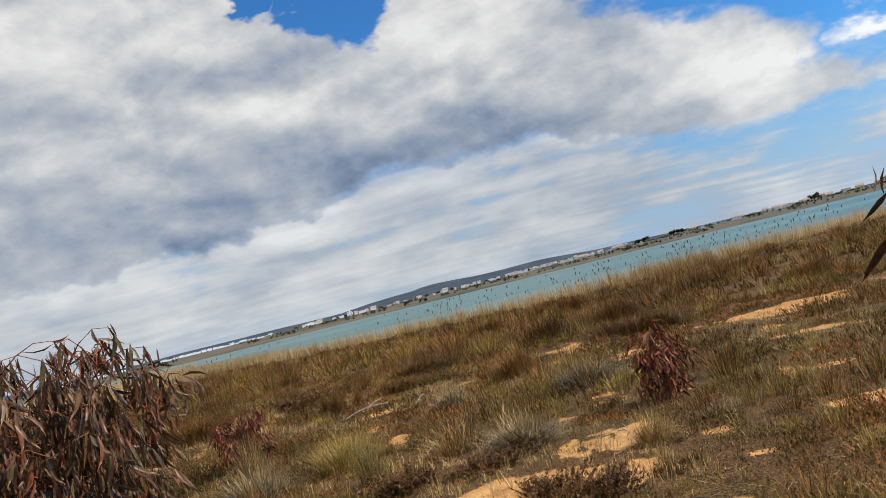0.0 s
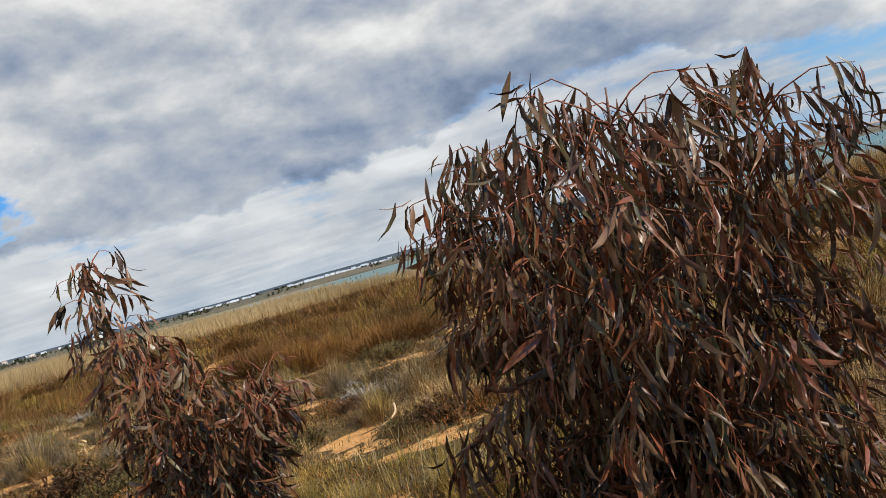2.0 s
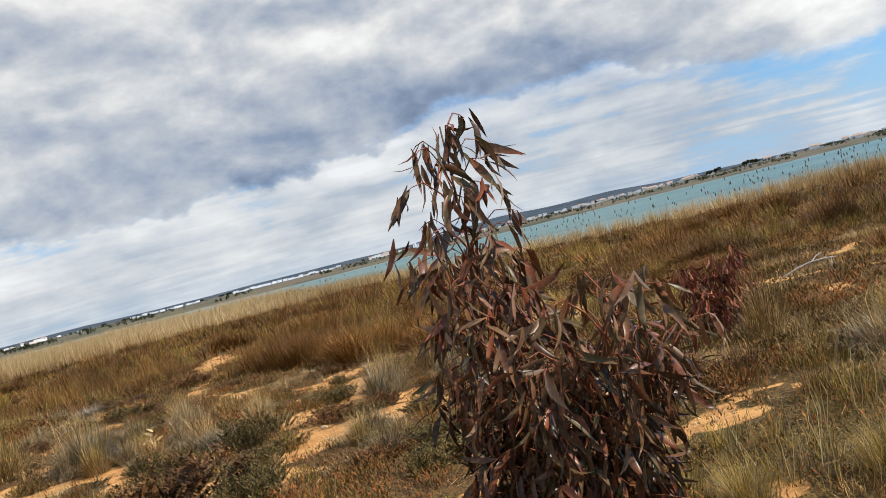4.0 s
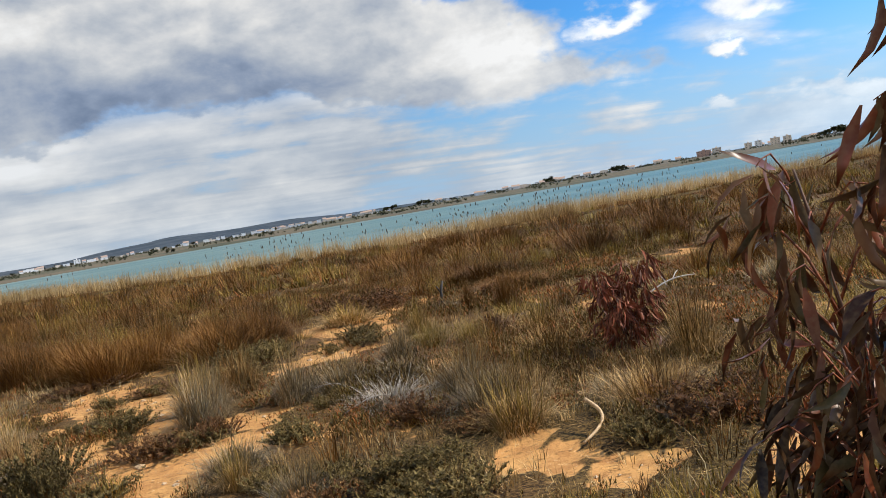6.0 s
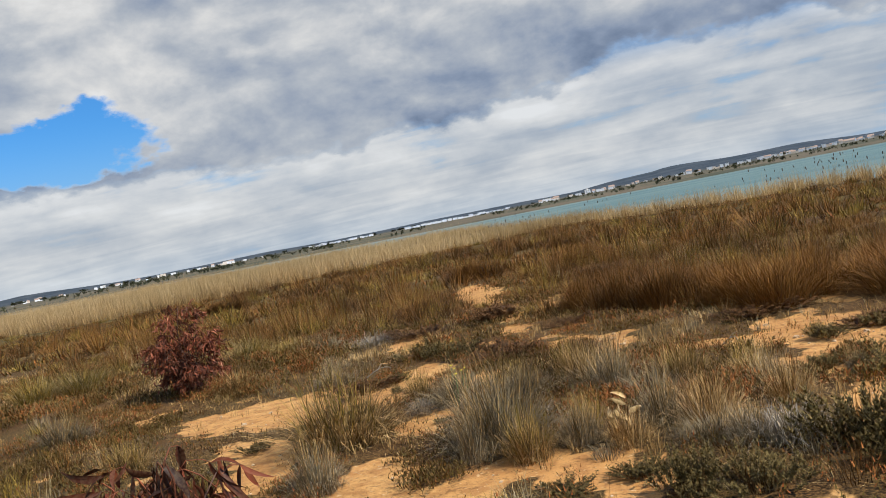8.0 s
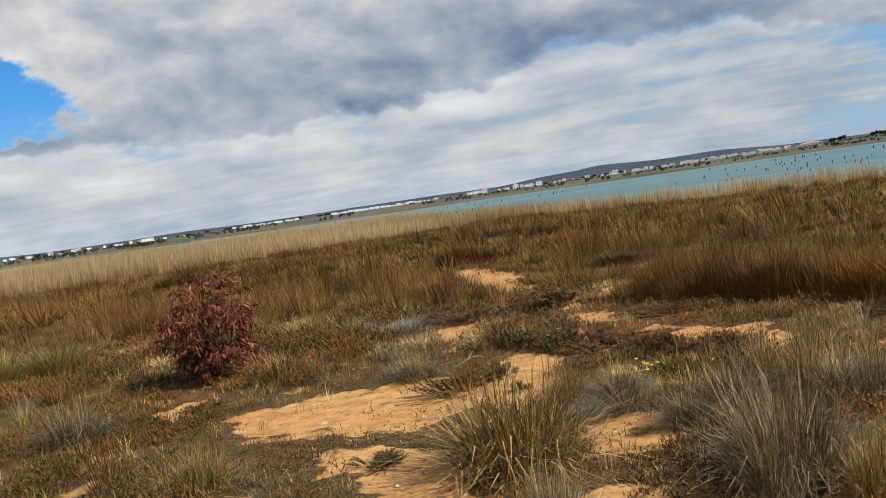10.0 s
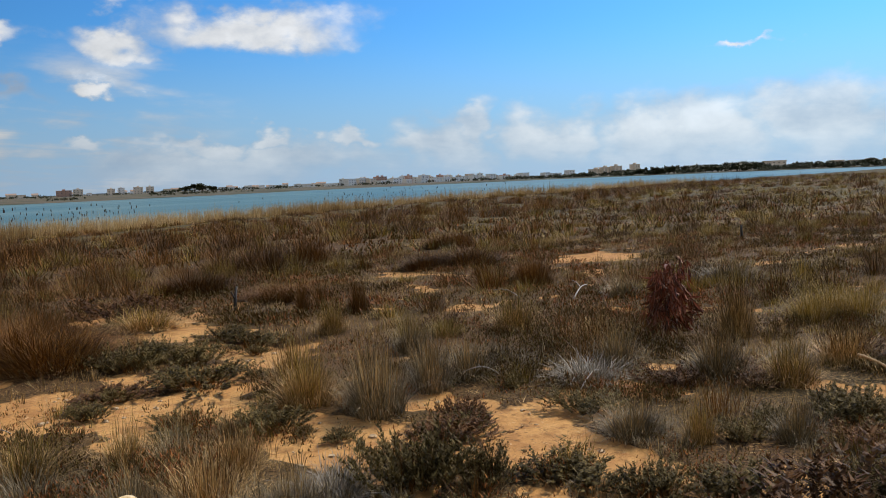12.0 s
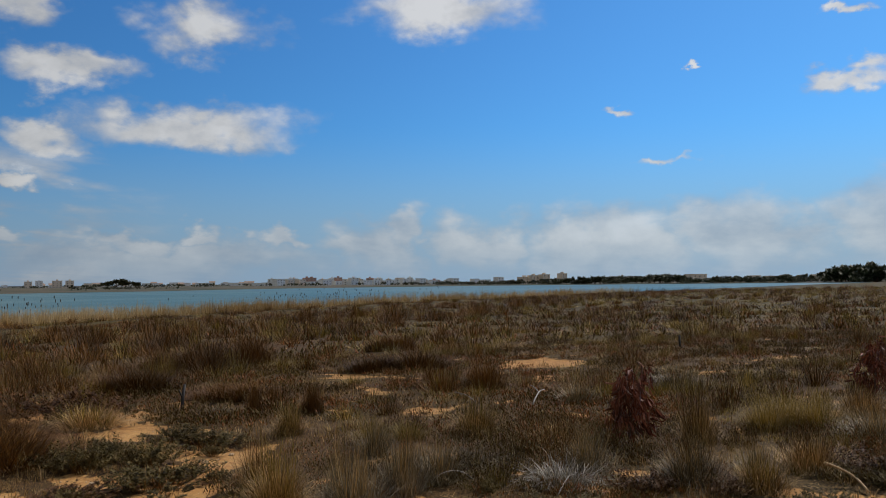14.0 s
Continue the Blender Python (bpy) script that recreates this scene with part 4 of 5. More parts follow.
def forms(kind, k):
    """One tussock a metre wide and a metre high, at the origin."""
    r = np.random.RandomState(100 + k)
    o, one = np.zeros(1), np.ones(1)
    if kind == "rush":
        a = tufts(o, o, r, np.array([1500]), one * 0.48, one * 1.0, one * 0.0048, one * 1.0, one * 0.4, 2, 0.72, True)
        return [(a, RUSH)]
    if kind == "grey":
        a = tufts(o, o, r, np.array([520]), one * 0.40, one * 0.95, one * 0.0068, one * 0.8, one * 0.55, 2, 0.6, True)
        c = tufts(o, o, r, np.array([460]), one * 0.50, one * 0.8, one * 0.0068, one * 1.7, one * 0.95, 3, 0.5, True)
        b = tufts(o, o, r, np.array([110]), one * 0.40, one * 1.15, one * 0.006, one * 0.4, one * 0.3, 3, 0.3, True)
        return [(join([a, c]), ASH if k % 2 else GREY), (b, (OLIVE, GREY, RUSH, GREY)[k])]
    if kind == "olive":
        a = tufts(o, o, r, np.array([820]), one * 0.46, one * 1.0, one * 0.0042, one * 1.1, one * 0.65, 3, 0.5, True)
        b = tufts(o, o, r, np.array([170]), one * 0.45, one * 1.0, one * 0.0045, one * 0.9, one * 0.6, 3, 0.4, True)
        return [(a, OLIVE), (b, STRAW)]
    if kind == "dead":
        a = tufts(o, o, r, np.array([420]), one * 0.50, one * 0.9, one * 0.0075, one * 1.6, one * 0.95, 4, 0.5, True)
        b = tufts(o, o, r, np.array([240]), one * 0.50, one * 0.6, one * 0.009, one * 2.0, one * 0.8, 3, 0.4, True)
        return [(a, DEAD if k % 2 else ASH), (b, ASH)]
    leaf = DARKHEATH if kind == "heath" else REDHEATH
    a = shoots(r, 150 if kind == "heath" else 125, 0.5, 1.0, 36, 0.055)
    b = tufts(o, o, r, np.array([110]), one * 0.42, one * 0.85, one * 0.012, one * 0.35, one * 0.1, 2, 0.5, True)
    return [(a, leaf), (b, RUSH)]


LABELS = {"dead": ("dead_shrub", "tangled bleached-grey dead shrub lying low on the sand", "dead shrub"),
          "rush": ("rush_tussock", "tall rust-brown rush tussock with dense upright stems", "rush"),
          "grey": ("grass_tussock", "grey-brown arching dry grass tussock on sandy soil", "grass tussock"),
          "olive": ("grass_clump", "olive and straw-yellow long grass clump", "grass clump"),
          "heath": ("heath_shrub", "low dark olive-brown heath shrub with upright shoots on sand", "shrub"),
          "redheath": ("heath_shrub", "low red-brown heath shrub among dry grass", "shrub")}
SHAPES = {}
for kind in LABELS:
    for k in range(4):
        SHAPES[kind, k] = [mesh_from("stems", v, t, mat) for (v, t), mat in forms(kind, k)]
r = random.Random(3)
RUSHES = RUSHES_A + RUSHES_B
RUSHES = RUSHES + [(x + r.uniform(-0.6, 0.6), y + r.uniform(0.2, 1.1), w * r.uniform(0.6, 1.0), h * r.uniform(0.7, 0.95)) for x, y, w, h in RUSHES + RUSHES]
for kind, where in (("rush", RUSHES), ("grey", GREYS_A + GREYS_B + GREYS_C), ("olive", OLIVES_A), ("heath", HEATHS_A + HEATHS_B), ("redheath", RED_HEATHS_A), ("dead", DEADS_A)):
    name, label, category = LABELS[kind]
    for i, (x, y, w, h) in enumerate(where):
        root = tagged(new(name), label, category, "large " + category + " clumps")
        w, h = min(w, 1.5) * 1.2, min(h, 0.95) * (0.72 if "heath" in kind else 1.15 if kind in ("grey", "dead") else 0.95)
        root.matrix_world = Matrix.Translation((x, y, float(ground(x, y)) - 0.01)) @ Matrix.Rotation(r.uniform(0, 6.28), 4, "Z") @ Matrix.Diagonal((w, w, h, 1))
        for me, nm in zip(SHAPES[kind, i % 4], ("foliage", "straw")):
            tagged(part(nm, me, root), kind="stuff")

# reeds along the bank, and cattails with dark heads standing above them
x, y, r = field(21, -130, 150, 36, 160, 6.0)
d = y - shore(x)
bed = step(-10, -52, x)
keep = (d > -3.0) & (d < 2.4 + 80 * bed) & (r.rand(len(x)) < np.interp(d, [0, 12, 30, 80], [0.9, 0.6, 0.3, 0.22]) * np.clip(0.55 + 0.45 * step(0.35, 0.6, vnoise(x, y * 0, 8.0, 11)) * step(60, 40, x), 0, 1) * step(145, 60, x) * (1 - 0.15 * bed))
x, y = x[keep], y[keep]
m = len(x)
grow("reeds", "pale straw-coloured reeds along the bank of the lagoon", REED,
     [tufts(x, y, r, np.full(m, 22), np.full(m, 0.42), 1.15 + 0.45 * r.rand(m) + (0.15 + 0.75 * vnoise(x, y, 6.0, 5)) * step(-10, -40, x), np.full(m, 0.030), np.full(m, 0.75), np.full(m, 0.2), 1, 0.35)], "reeds")
x, y, r = field(22, -30, 75, 42, 70, 1.5)
d = y - shore(x)
keep = (d > -2.0) & (d < 2.5) & (r.rand(len(x)) < np.clip(0.06 + step(0.42, 0.75, vnoise(x, y * 0, 6.0, 3)), 0, 1))
x, y = x[keep], y[keep]
m = len(x)
hh = 0.9 + 0.85 * r.rand(m)
base = np.stack([x, y, np.maximum(ground(x, y), WATER_Z)], 1)
lean, turn = 0.12 * r.rand(m), r.rand(m) * 6.28
stalks = blade_mesh(base, hh, np.full(m, 0.012), turn, lean, np.zeros(m), 1)
tip = base + np.stack([np.cos(turn) * lean * hh, np.sin(turn) * lean * hh, hh - 0.05], 1)
ang = np.arange(5) * 2 * np.pi / 5
prof = [(0.0, -0.10), (0.028, -0.075), (0.030, 0.06), (0.0, 0.10)]
hv = np.array([(0, 0, prof[0][1])] + [(ra * np.cos(a), ra * np.sin(a), z) for ra, z in prof[1:3] for a in ang] + [(0, 0, prof[3][1])])
hf = [(0, 1 + (i + 1) % 5, 1 + i) for i in range(5)] + [(1 + i, 1 + (i + 1) % 5, 6 + (i + 1) % 5) for i in range(5)] + [(1 + i, 6 + (i + 1) % 5, 6 + i) for i in range(5)] + [(6 + i, 6 + (i + 1) % 5, 11) for i in range(5)]
heads = ((tip[:, None] + hv[None] * (0.6 + 0.4 * r.rand(m))[:, None, None]).reshape(-1, 3), (np.arange(m)[:, None, None] * 12 + np.array(hf)[None]).reshape(-1, 3))
cat = tagged(new("cattails", mesh_from("cattails", *stalks, REED)), "cattail stalks with dark brown heads above the reeds", "cattails", kind="stuff")
tagged(part("heads", mesh_from("heads", *heads, CATTAIL), cat, "dark brown cattail heads"), kind="stuff")


# ---- eucalyptus saplings ----
def leaf_shape(length, width, curve, segs=5):
    """A sickle leaf hanging from the origin along -z, folded a little along its rib."""
    v, t = [], []
    for i in range(segs + 1):
        f = i / segs
        w = width * 0.5 * math.sin(math.pi * min(1.0, 0.04 + f ** 0.8 * 0.96)) ** 0.8
        cx, cy, cz = curve * length * f * f, 0.10 * length * math.sin(f * 3.0), -length * f
        v += [(cx - w, cy + w * 0.35, cz), (cx, cy, cz), (cx + w, cy + w * 0.35, cz)]
    for i in range(segs):
        a = 3 * i
        t += [(a, a + 1, a + 4), (a, a + 4, a + 3), (a + 1, a + 2, a + 5), (a + 1, a + 5, a + 4)]
    return np.array(v), np.array(t)


def tube(points, r0, r1, sides=6):
    pts = [Vector(p) for p in points]
    v, t = [], []
    for i, p in enumerate(pts):
        d = (pts[min(i + 1, len(pts) - 1)] - pts[max(i - 1, 0)]).normalized()
        a = d.orthogonal().normalized()
        b = d.cross(a)
        rr = r0 + (r1 - r0) * i / (len(pts) - 1)
        v += [tuple(p + (a * math.cos(k * 6.283 / sides) + b * math.sin(k * 6.283 / sides)) * rr) for k in range(sides)]
    for i in range(len(pts) - 1):
        for k in range(sides):
            a, b = i * sides + k, i * sides + (k + 1) % sides
            t += [(a, b, b + sides), (a, b + sides, a + sides)]
    n0 = len(v)
    v += [tuple(pts[0]), tuple(pts[-1])]
    for k in range(sides):
        t += [(n0, (k + 1) % sides, k), (n0 + 1, n0 - sides + k, n0 - sides + (k + 1) % sides)]
    return np.array(v), np.array(t)


LEAF_SETS = {}


def leaf_set(mat, key):
    if key not in LEAF_SETS:
        LEAF_SETS[key] = [mesh_from("leaf", *leaf_shape(1.0, 0.17 + 0.025 * (k % 3), (-0.55, -0.25, 0.20, 0.50)[k % 4]), mat, True) for k in range(6)]
    return LEAF_SETS[key]


def sapling(name, label, x, y, axes, leaf_len, count, single, seed, mats, key, thick=0.02, slim=1.0, hang=0.48):
    """A eucalyptus sapling. axes: stems as (lean x, lean y, height, half width of its crown at the foot, at half height and at the top)."""
    r = random.Random(seed)
    root = tagged(new(name), label, "sapling")
    z0 = float(ground(x, y)) - 0.03
    root.location = (x, y, z0)
    wood, limbs, seats = [], [], []
    for lx, ly, h, w0, w1, w2 in axes:
        def at(f, lx=lx, ly=ly, h=h):
            return Vector((lx * f ** 1.3 + 0.03 * math.sin(f * 7), ly * f ** 1.3 + 0.03 * math.sin(f * 5 + 1), h * f))
        wood.append(tube([at(i / 9) for i in range(10)], thick, 0.003, 7))
        for b in range(int(26 * h)):
            f = 0.10 + 0.90 * (b + r.random()) / (26 * h)
            w = np.interp(f, [0.08, 0.5, 1.0], [w0, w1, w2]) * (0.55 + 0.5 * r.random())
            th = b * 2.4 + r.uniform(-0.5, 0.5)
            rise = 0.12 + 0.40 * w * r.random()
            p0 = at(f) - Vector((0, 0, 0.35 * rise))
            pts = [p0 + Vector((math.cos(th) * w * g, math.sin(th) * w * g, rise * math.sin(min(1.0, g * 1.05) * 2.2) * (1.0 if f < 0.9 else 0.8))) for g in (0, 0.3, 0.6, 0.85, 1.0)]
            limbs.append(tube(pts, 0.0042, 0.0012, 4))
            for g in range(max(3, int(w * 16))):
                k = r.random() ** 0.6 * 3.999
                i = int(k)
                seats.append((pts[i].lerp(pts[i + 1], k - i), th))
    for v, t in wood:
        part("stem", mesh_from("stem", v, t, BARK, True), root)
    v, t = join(limbs)
    tagged(part("branchwork", mesh_from("branchwork", v, t, TWIG, True), root, "thin reddish twigs"), kind="stuff")
    joined = []
    forms = leaf_set(mats[1], key)
    r.shuffle(seats)
    while len(seats) < count:
        s, th = seats[r.randrange(len(seats))]
        seats.append((s + Vector((r.uniform(-.05, .05), r.uniform(-.05, .05), r.uniform(-.06, .03))), th))
    for i, (s, th) in enumerate(seats[:count]):
        size = leaf_len * r.uniform(0.6, 1.3)
        tilt = abs(r.gauss(0.0, hang)) if r.random() < 0.82 else r.uniform(0.6, 1.6)
        m = Matrix.Translation(s) @ Matrix.Rotation(th + r.uniform(-1.3, 1.3), 4, "Z") @ Matrix.Rotation(-tilt, 4, "Y") @ Matrix.Rotation(r.uniform(0, 6.28), 4, "Z") @ Matrix.Scale(size, 4)
        if i < single:
            ob = new("leaf", forms[i % 6])
            ob.parent = root
            ob.matrix_local = m
        else:
            v, t = leaf_shape(1.0, slim * (0.15 + 0.07 * r.random()), r.uniform(-0.55, 0.5), 3)
            joined.append((v @ np.array(m.to_3x3()).T + np.array(m.translation), t))
    if joined:
        v, t = join(joined)
        tagged(part("foliage", mesh_from("foliage", v, t, mats[0], True), root), kind="stuff")
    return root


EUC, REDS = (LEAF, LEAF_ONE), (RED, RED_ONE)
sapling("eucalyptus_sapling", "bushy eucalyptus sapling with drooping red-brown sickle leaves", -2.12, 3.92,
        [(0.0, 0.0, 1.70, 0.50, 0.60, 0.36), (-0.40, 0.40, 1.64, 0.42, 0.48, 0.32), (0.45, 0.0, 1.62, 0.46, 0.55, 0.30), (0.15, 0.35, 1.68, 0.42, 0.5, 0.30),
         (-0.15, -0.35, 1.64, 0.42, 0.5, 0.32), (0.68, 0.24, 1.46, 0.42, 0.5, 0.32), (-0.60, 0.38, 1.42, 0.36, 0.38, 0.28), (-0.45, 0.10, 1.35, 0.38, 0.42, 0.27), (-0.58, 0.36, 1.56, 0.20, 0.26, 0.24),
         (-0.68, 0.36, 0.68, 0.34, 0.42, 0.30), (-0.50, 0.15, 0.72, 0.34, 0.42, 0.34), (-0.40, -0.1, 0.58, 0.34, 0.40, 0.30)], 0.120, 10500, 300, 1, EUC, "euc", 0.014, 0.74, 0.30)
sapling("eucalyptus_sapling", "slender eucalyptus sapling with a thin top and spreading brown lower leaves", -4.62, 5.66,
        [(-0.12, -0.43, 1.78, 0.46, 0.33, 0.20), (0.48, 0.05, 0.85, 0.42, 0.38, 0.22), (0.1, -0.35, 0.9, 0.40, 0.38, 0.25), (0.0, 0.35, 0.9, 0.40, 0.40, 0.25), (-0.3, 0.1, 0.75, 0.4, 0.35, 0.25),
         (0.54, -0.15, 0.9, 0.40, 0.36, 0.25), (0.40, 0.26, 1.0, 0.40, 0.36, 0.25), (0.35, -0.50, 1.15, 0.42, 0.36, 0.28), (-0.10, -0.30, 1.40, 0.42, 0.33, 0.22), (-0.22, 0.14, 1.34, 0.35, 0.30, 0.22)], 0.128, 3000, 300, 2, EUC, "euc", 0.013)
sapling("eucalyptus_sapling", "thin eucalyptus sapling with a tuft of hanging brown leaves", 1.215, 1.89, [(0.0, 0.0, 1.46, 0.10, 0.15, 0.27), (-0.07, 0.03, 1.40, 0.10, 0.16, 0.26)], 0.10, 900, 80, 8, EUC, "euc", 0.010)
sapling("red_sapling", "small dark red eucalyptus sapling among dry grass", 1.72, 8.25, [(0.0, 0.0, 0.75, 0.30, 0.32, 0.15), (0.2, 0.05, 0.6, 0.25, 0.25, 0.12)], 0.11, 800, 120, 3, REDS, "red", 0.012)
sapling("red_sapling", "dark red eucalyptus sapling with two leafy crowns", -2.95, 10.40, [(-0.22, 0.0, 0.72, 0.25, 0.26, 0.14), (0.22, 0.05, 0.75, 0.25, 0.26, 0.14)], 0.11, 900, 140, 4, REDS, "red", 0.012)
sapling("red_sapling", "rounded dark red eucalyptus sapling on grey grass", -14.92, 15.38, [(0.05, 0.0, 1.22, 0.60, 0.52, 0.18), (0.45, 0.0, 0.85, 0.45, 0.42, 0.25), (-0.4, 0.0, 0.8, 0.45, 0.4, 0.25), (0.0, -0.3, 0.8, 0.4, 0.4, 0.2)], 0.085, 4200, 200, 5, REDS, "red", 0.016, 1.3, 1.0)
sapling("red_sapling", "low red-leaved eucalyptus sapling beside the sandy track", -10.47, 8.64, [(0.0, 0.0, 0.80, 0.38, 0.38, 0.22), (0.2, 0.1, 0.70, 0.32, 0.32, 0.22), (-0.2, 0.0, 0.70, 0.32, 0.32, 0.22)], 0.18, 480, 240, 6, REDS, "red", 0.010)


def bush(name, label, x, y, w, h, seed, mat, count, leaf):
    """A dense rounded shrub: stems and a crown of small leaf clumps with an uneven outline."""
    r = np.random.RandomState(seed)
    root = tagged(new(name), label, "shrub")
    z0 = float(ground(x, y)) - 0.05
    root.location = (x, y, z0)
    stems = []
    for k in range(7):
        a = k * 0.9 + r.rand()
        stems.append(tube([(0, 0, 0), (math.cos(a) * w * 0.2, math.sin(a) * w * 0.2, h * 0.35), (math.cos(a) * w * 0.35, math.sin(a) * w * 0.35, h * 0.75)], 0.02 * h, 0.006 * h, 5))
    v, t = join(stems)
    part("stems", mesh_from("stems", v, t, BARK, True), root)
    lobes = np.stack([r.normal(0, 0.28 * w, 26), r.normal(0, 0.28 * w, 26), h * (0.25 + 0.55 * r.rand(26))], 1)
    c = lobes[r.randint(0, 26, count)]
    dirs = r.normal(0, 1, (count, 3))
    dirs /= np.linalg.norm(dirs, axis=1)[:, None]
    p = c + dirs * (0.22 * w * (0.6 + 0.5 * r.rand(count)))[:, None]
    p[:, 2] = np.maximum(p[:, 2], 0.02)
    tn = r.rand(count) * 6.28
    v, t = blade_mesh(p, leaf * (0.6 + 0.8 * r.rand(count)), np.full(count, leaf * 0.5), tn, 0.4 + 0.8 * r.rand(count), np.zeros(count), 1)
    tagged(part("crown", mesh_from("crown", v, t, mat), root), kind="stuff")
    return root


bush("juniper_bush", "dense dark green rounded shrub on the grassy flat", 42.7, 5.8, 2.0, 2.1, 31, SHRUB, 4500, 0.22)


# ---- small things on the ground ----
def wood_thing(name, label, category, pieces, mat, x, y, z=0.0):
    v, t = join(pieces)
    ob = tagged(new(name, mesh_from(name, v, t, mat, True)), label, category)
    ob.location = (x, y, float(ground(x, y)) + z)
    return ob


def arc(p0, p1, bow, k=9):
    p0, p1 = Vector(p0), Vector(p1)
    return [p0.lerp(p1, i / k) + Vector(bow) * math.sin(math.pi * i / k) for i in range(k + 1)]


wood_thing("curved_stick", "pale curved dry stick lying on the sand", "stick", [tube(arc((-0.16, -0.12, 0.02), (0.02, 0.18, 0.17), (0.10, -0.03, 0.0)), 0.008, 0.012)], PALEWOOD, -4.25, 8.38)
wood_thing("dry_branch", "bleached grey dead branch lying in the grass", "branch",
           [tube(arc((-0.35, 0, 0.18), (0.3, 0.1, 0.27), (0, 0, 0.05)), 0.010, 0.006), tube(arc((0.0, 0.05, 0.26), (0.2, 0.25, 0.33), (0, 0, 0.02)), 0.007, 0.004)], GREYWOOD, -1.56, 11.86)
wood_thing("tree_stump", "short charred stump standing in the grass", "stump", [tube([(0, 0, -0.05), (0.01, 0.0, 0.2), (0.06, 0.01, 0.36)], 0.026, 0.016, 8), tube([(0.01, 0, 0.18), (-0.05, 0.01, 0.30)], 0.016, 0.008, 6)], BLACKWOOD, -2.75, 16.6)
wood_thing("tree_stump", "thin dark stump in olive grass", "stump", [tube([(0, 0, -0.05), (0.0, 0.02, 0.2), (0.01, 0.02, 0.33)], 0.034, 0.022, 8)], BLACKWOOD, 9.8, 12.6)
for k, (x, y, l) in enumerate([(-5.2, 10.3, .4), (-0.9, 13.3, .5), (-5.3, 11.2, .35), (7.5, 8.4, .6), (-8.1, 13.4, .3), (-11.9, 14.6, .3)]):
    a = k * 1.3
    wood_thing("dry_branch", "thin grey dead twig lying on the ground", "branch",
               [tube(arc((-l * math.cos(a) / 2, -l * math.sin(a) / 2, 0.03), (l * math.cos(a) / 2, l * math.sin(a) / 2, 0.10), (0.03, 0, 0.05)), 0.006, 0.003, 5),
                tube(arc((0, 0, 0.10), (l * 0.25 * math.cos(a + .8), l * 0.25 * math.sin(a + .8), 0.16), (0, 0, 0.01)), 0.004, 0.002, 5)], GREYWOOD, x, y)

# a broken-off sprig of dry yellow leaves
root = tagged(new("dry_leaf_sprig"), "broken sprig of dry pale-yellow leaves caught in grey grass", "leaves")
root.location = (-8.84, 10.97, float(ground(-8.84, 10.97)) + 0.10)
r = random.Random(5)
for k in range(9):
    v, t = leaf_shape(r.uniform(0.08, 0.12), 0.030, r.uniform(-0.3, 0.3))
    ob = part("leaf", mesh_from("leaf", v, t, DRYLEAF, True), root)
    ob.matrix_local = Matrix.Translation((r.uniform(-.06, .06), r.uniform(-.03, .03), r.uniform(0.02, 0.16))) @ Matrix.Rotation(k * 2.4, 4, "Z") @ Matrix.Rotation(r.uniform(0.2, 2.2), 4, "Y") @ Matrix.Rotation(r.uniform(0, 6.28), 4, "Z")
v, t = tube([(0, 0, -0.12), (0.01, 0, 0.0), (0.0, 0.02, 0.12)], 0.005, 0.003, 5)
part("stalk", mesh_from("stalk", v, t, PALEWOOD, True), root)


def flower(x, y, h, seed):
    r = random.Random(seed)
    root = tagged(new("yellow_flower"), "small yellow daisy-like flower on a thin stem", "flower", "yellow flowers in the grass")
    root.location = (x, y, float(ground(x, y)) - 0.01)
    v, t = tube([(0, 0, 0), (0.01, 0.01, h * 0.5), (0.02, 0.0, h)], 0.003, 0.002, 5)
    part("stem", mesh_from("stem", v, t, STEM, True), root)
    pv, pt = [], []
    for k in range(10):
        a = k * 0.628
        c, s = math.cos(a), math.sin(a)
        v = np.array([(0, 0, 0), (0.007 * c - 0.004 * s, 0.008 * s + 0.004 * c, 0.007), (0.016 * c, 0.016 * s, 0.012), (0.008 * c + 0.004 * s, 0.008 * s - 0.004 * c, 0.007)]) + (0.02, 0, h)
        pv.append((v, np.array([(0, 1, 2), (0, 2, 3)])))
    v, t = join(pv)
    part("petals", mesh_from("petals", v, t, YELLOW), root)


for k, (ox, oy, h) in enumerate([(0, 0, .34), (.05, .03, .31), (-.04, .05, .36), (.02, -.05, .30), (.09, .0, .33)]):
    flower(-10.35 + ox, 12.48 + oy, h, k)


def stone(x, y, s, seed):
    bm = bmesh.new()
    bmesh.ops.create_icosphere(bm, subdivisions=2, radius=s)
    for v in bm.verts:
        v.co *= 0.8 + 0.45 * noise.noise(v.co * (1.7 / s) + Vector((seed, 0, 0)))
        v.co.z *= 0.5
    ob = tagged(new("stone", bm_mesh("stone", bm, ROCK)), "small pale weathered limestone lying on sand", "stone", "stones on the sand")
    ob.location = (x, y, float(ground(x, y)) - 0.02 + s * 0.15)


r = random.Random(9)
made = 0
while made < 170:
    cx, cy, a, b, turn = r.choice(BARE)
    x, y = cx + r.gauss(0, a * 0.7), cy + r.gauss(0, b * 0.7)
    stone(x, y, r.choice((0.010, 0.012, 0.016, 0.022, 0.034)) * r.uniform(0.7, 1.3), made)
    made += 1


# ---- far bank ----
def at_bearing(az, dist):
    return -8 + math.sin(radians(az)) * dist, 6 + math.cos(radians(az)) * dist


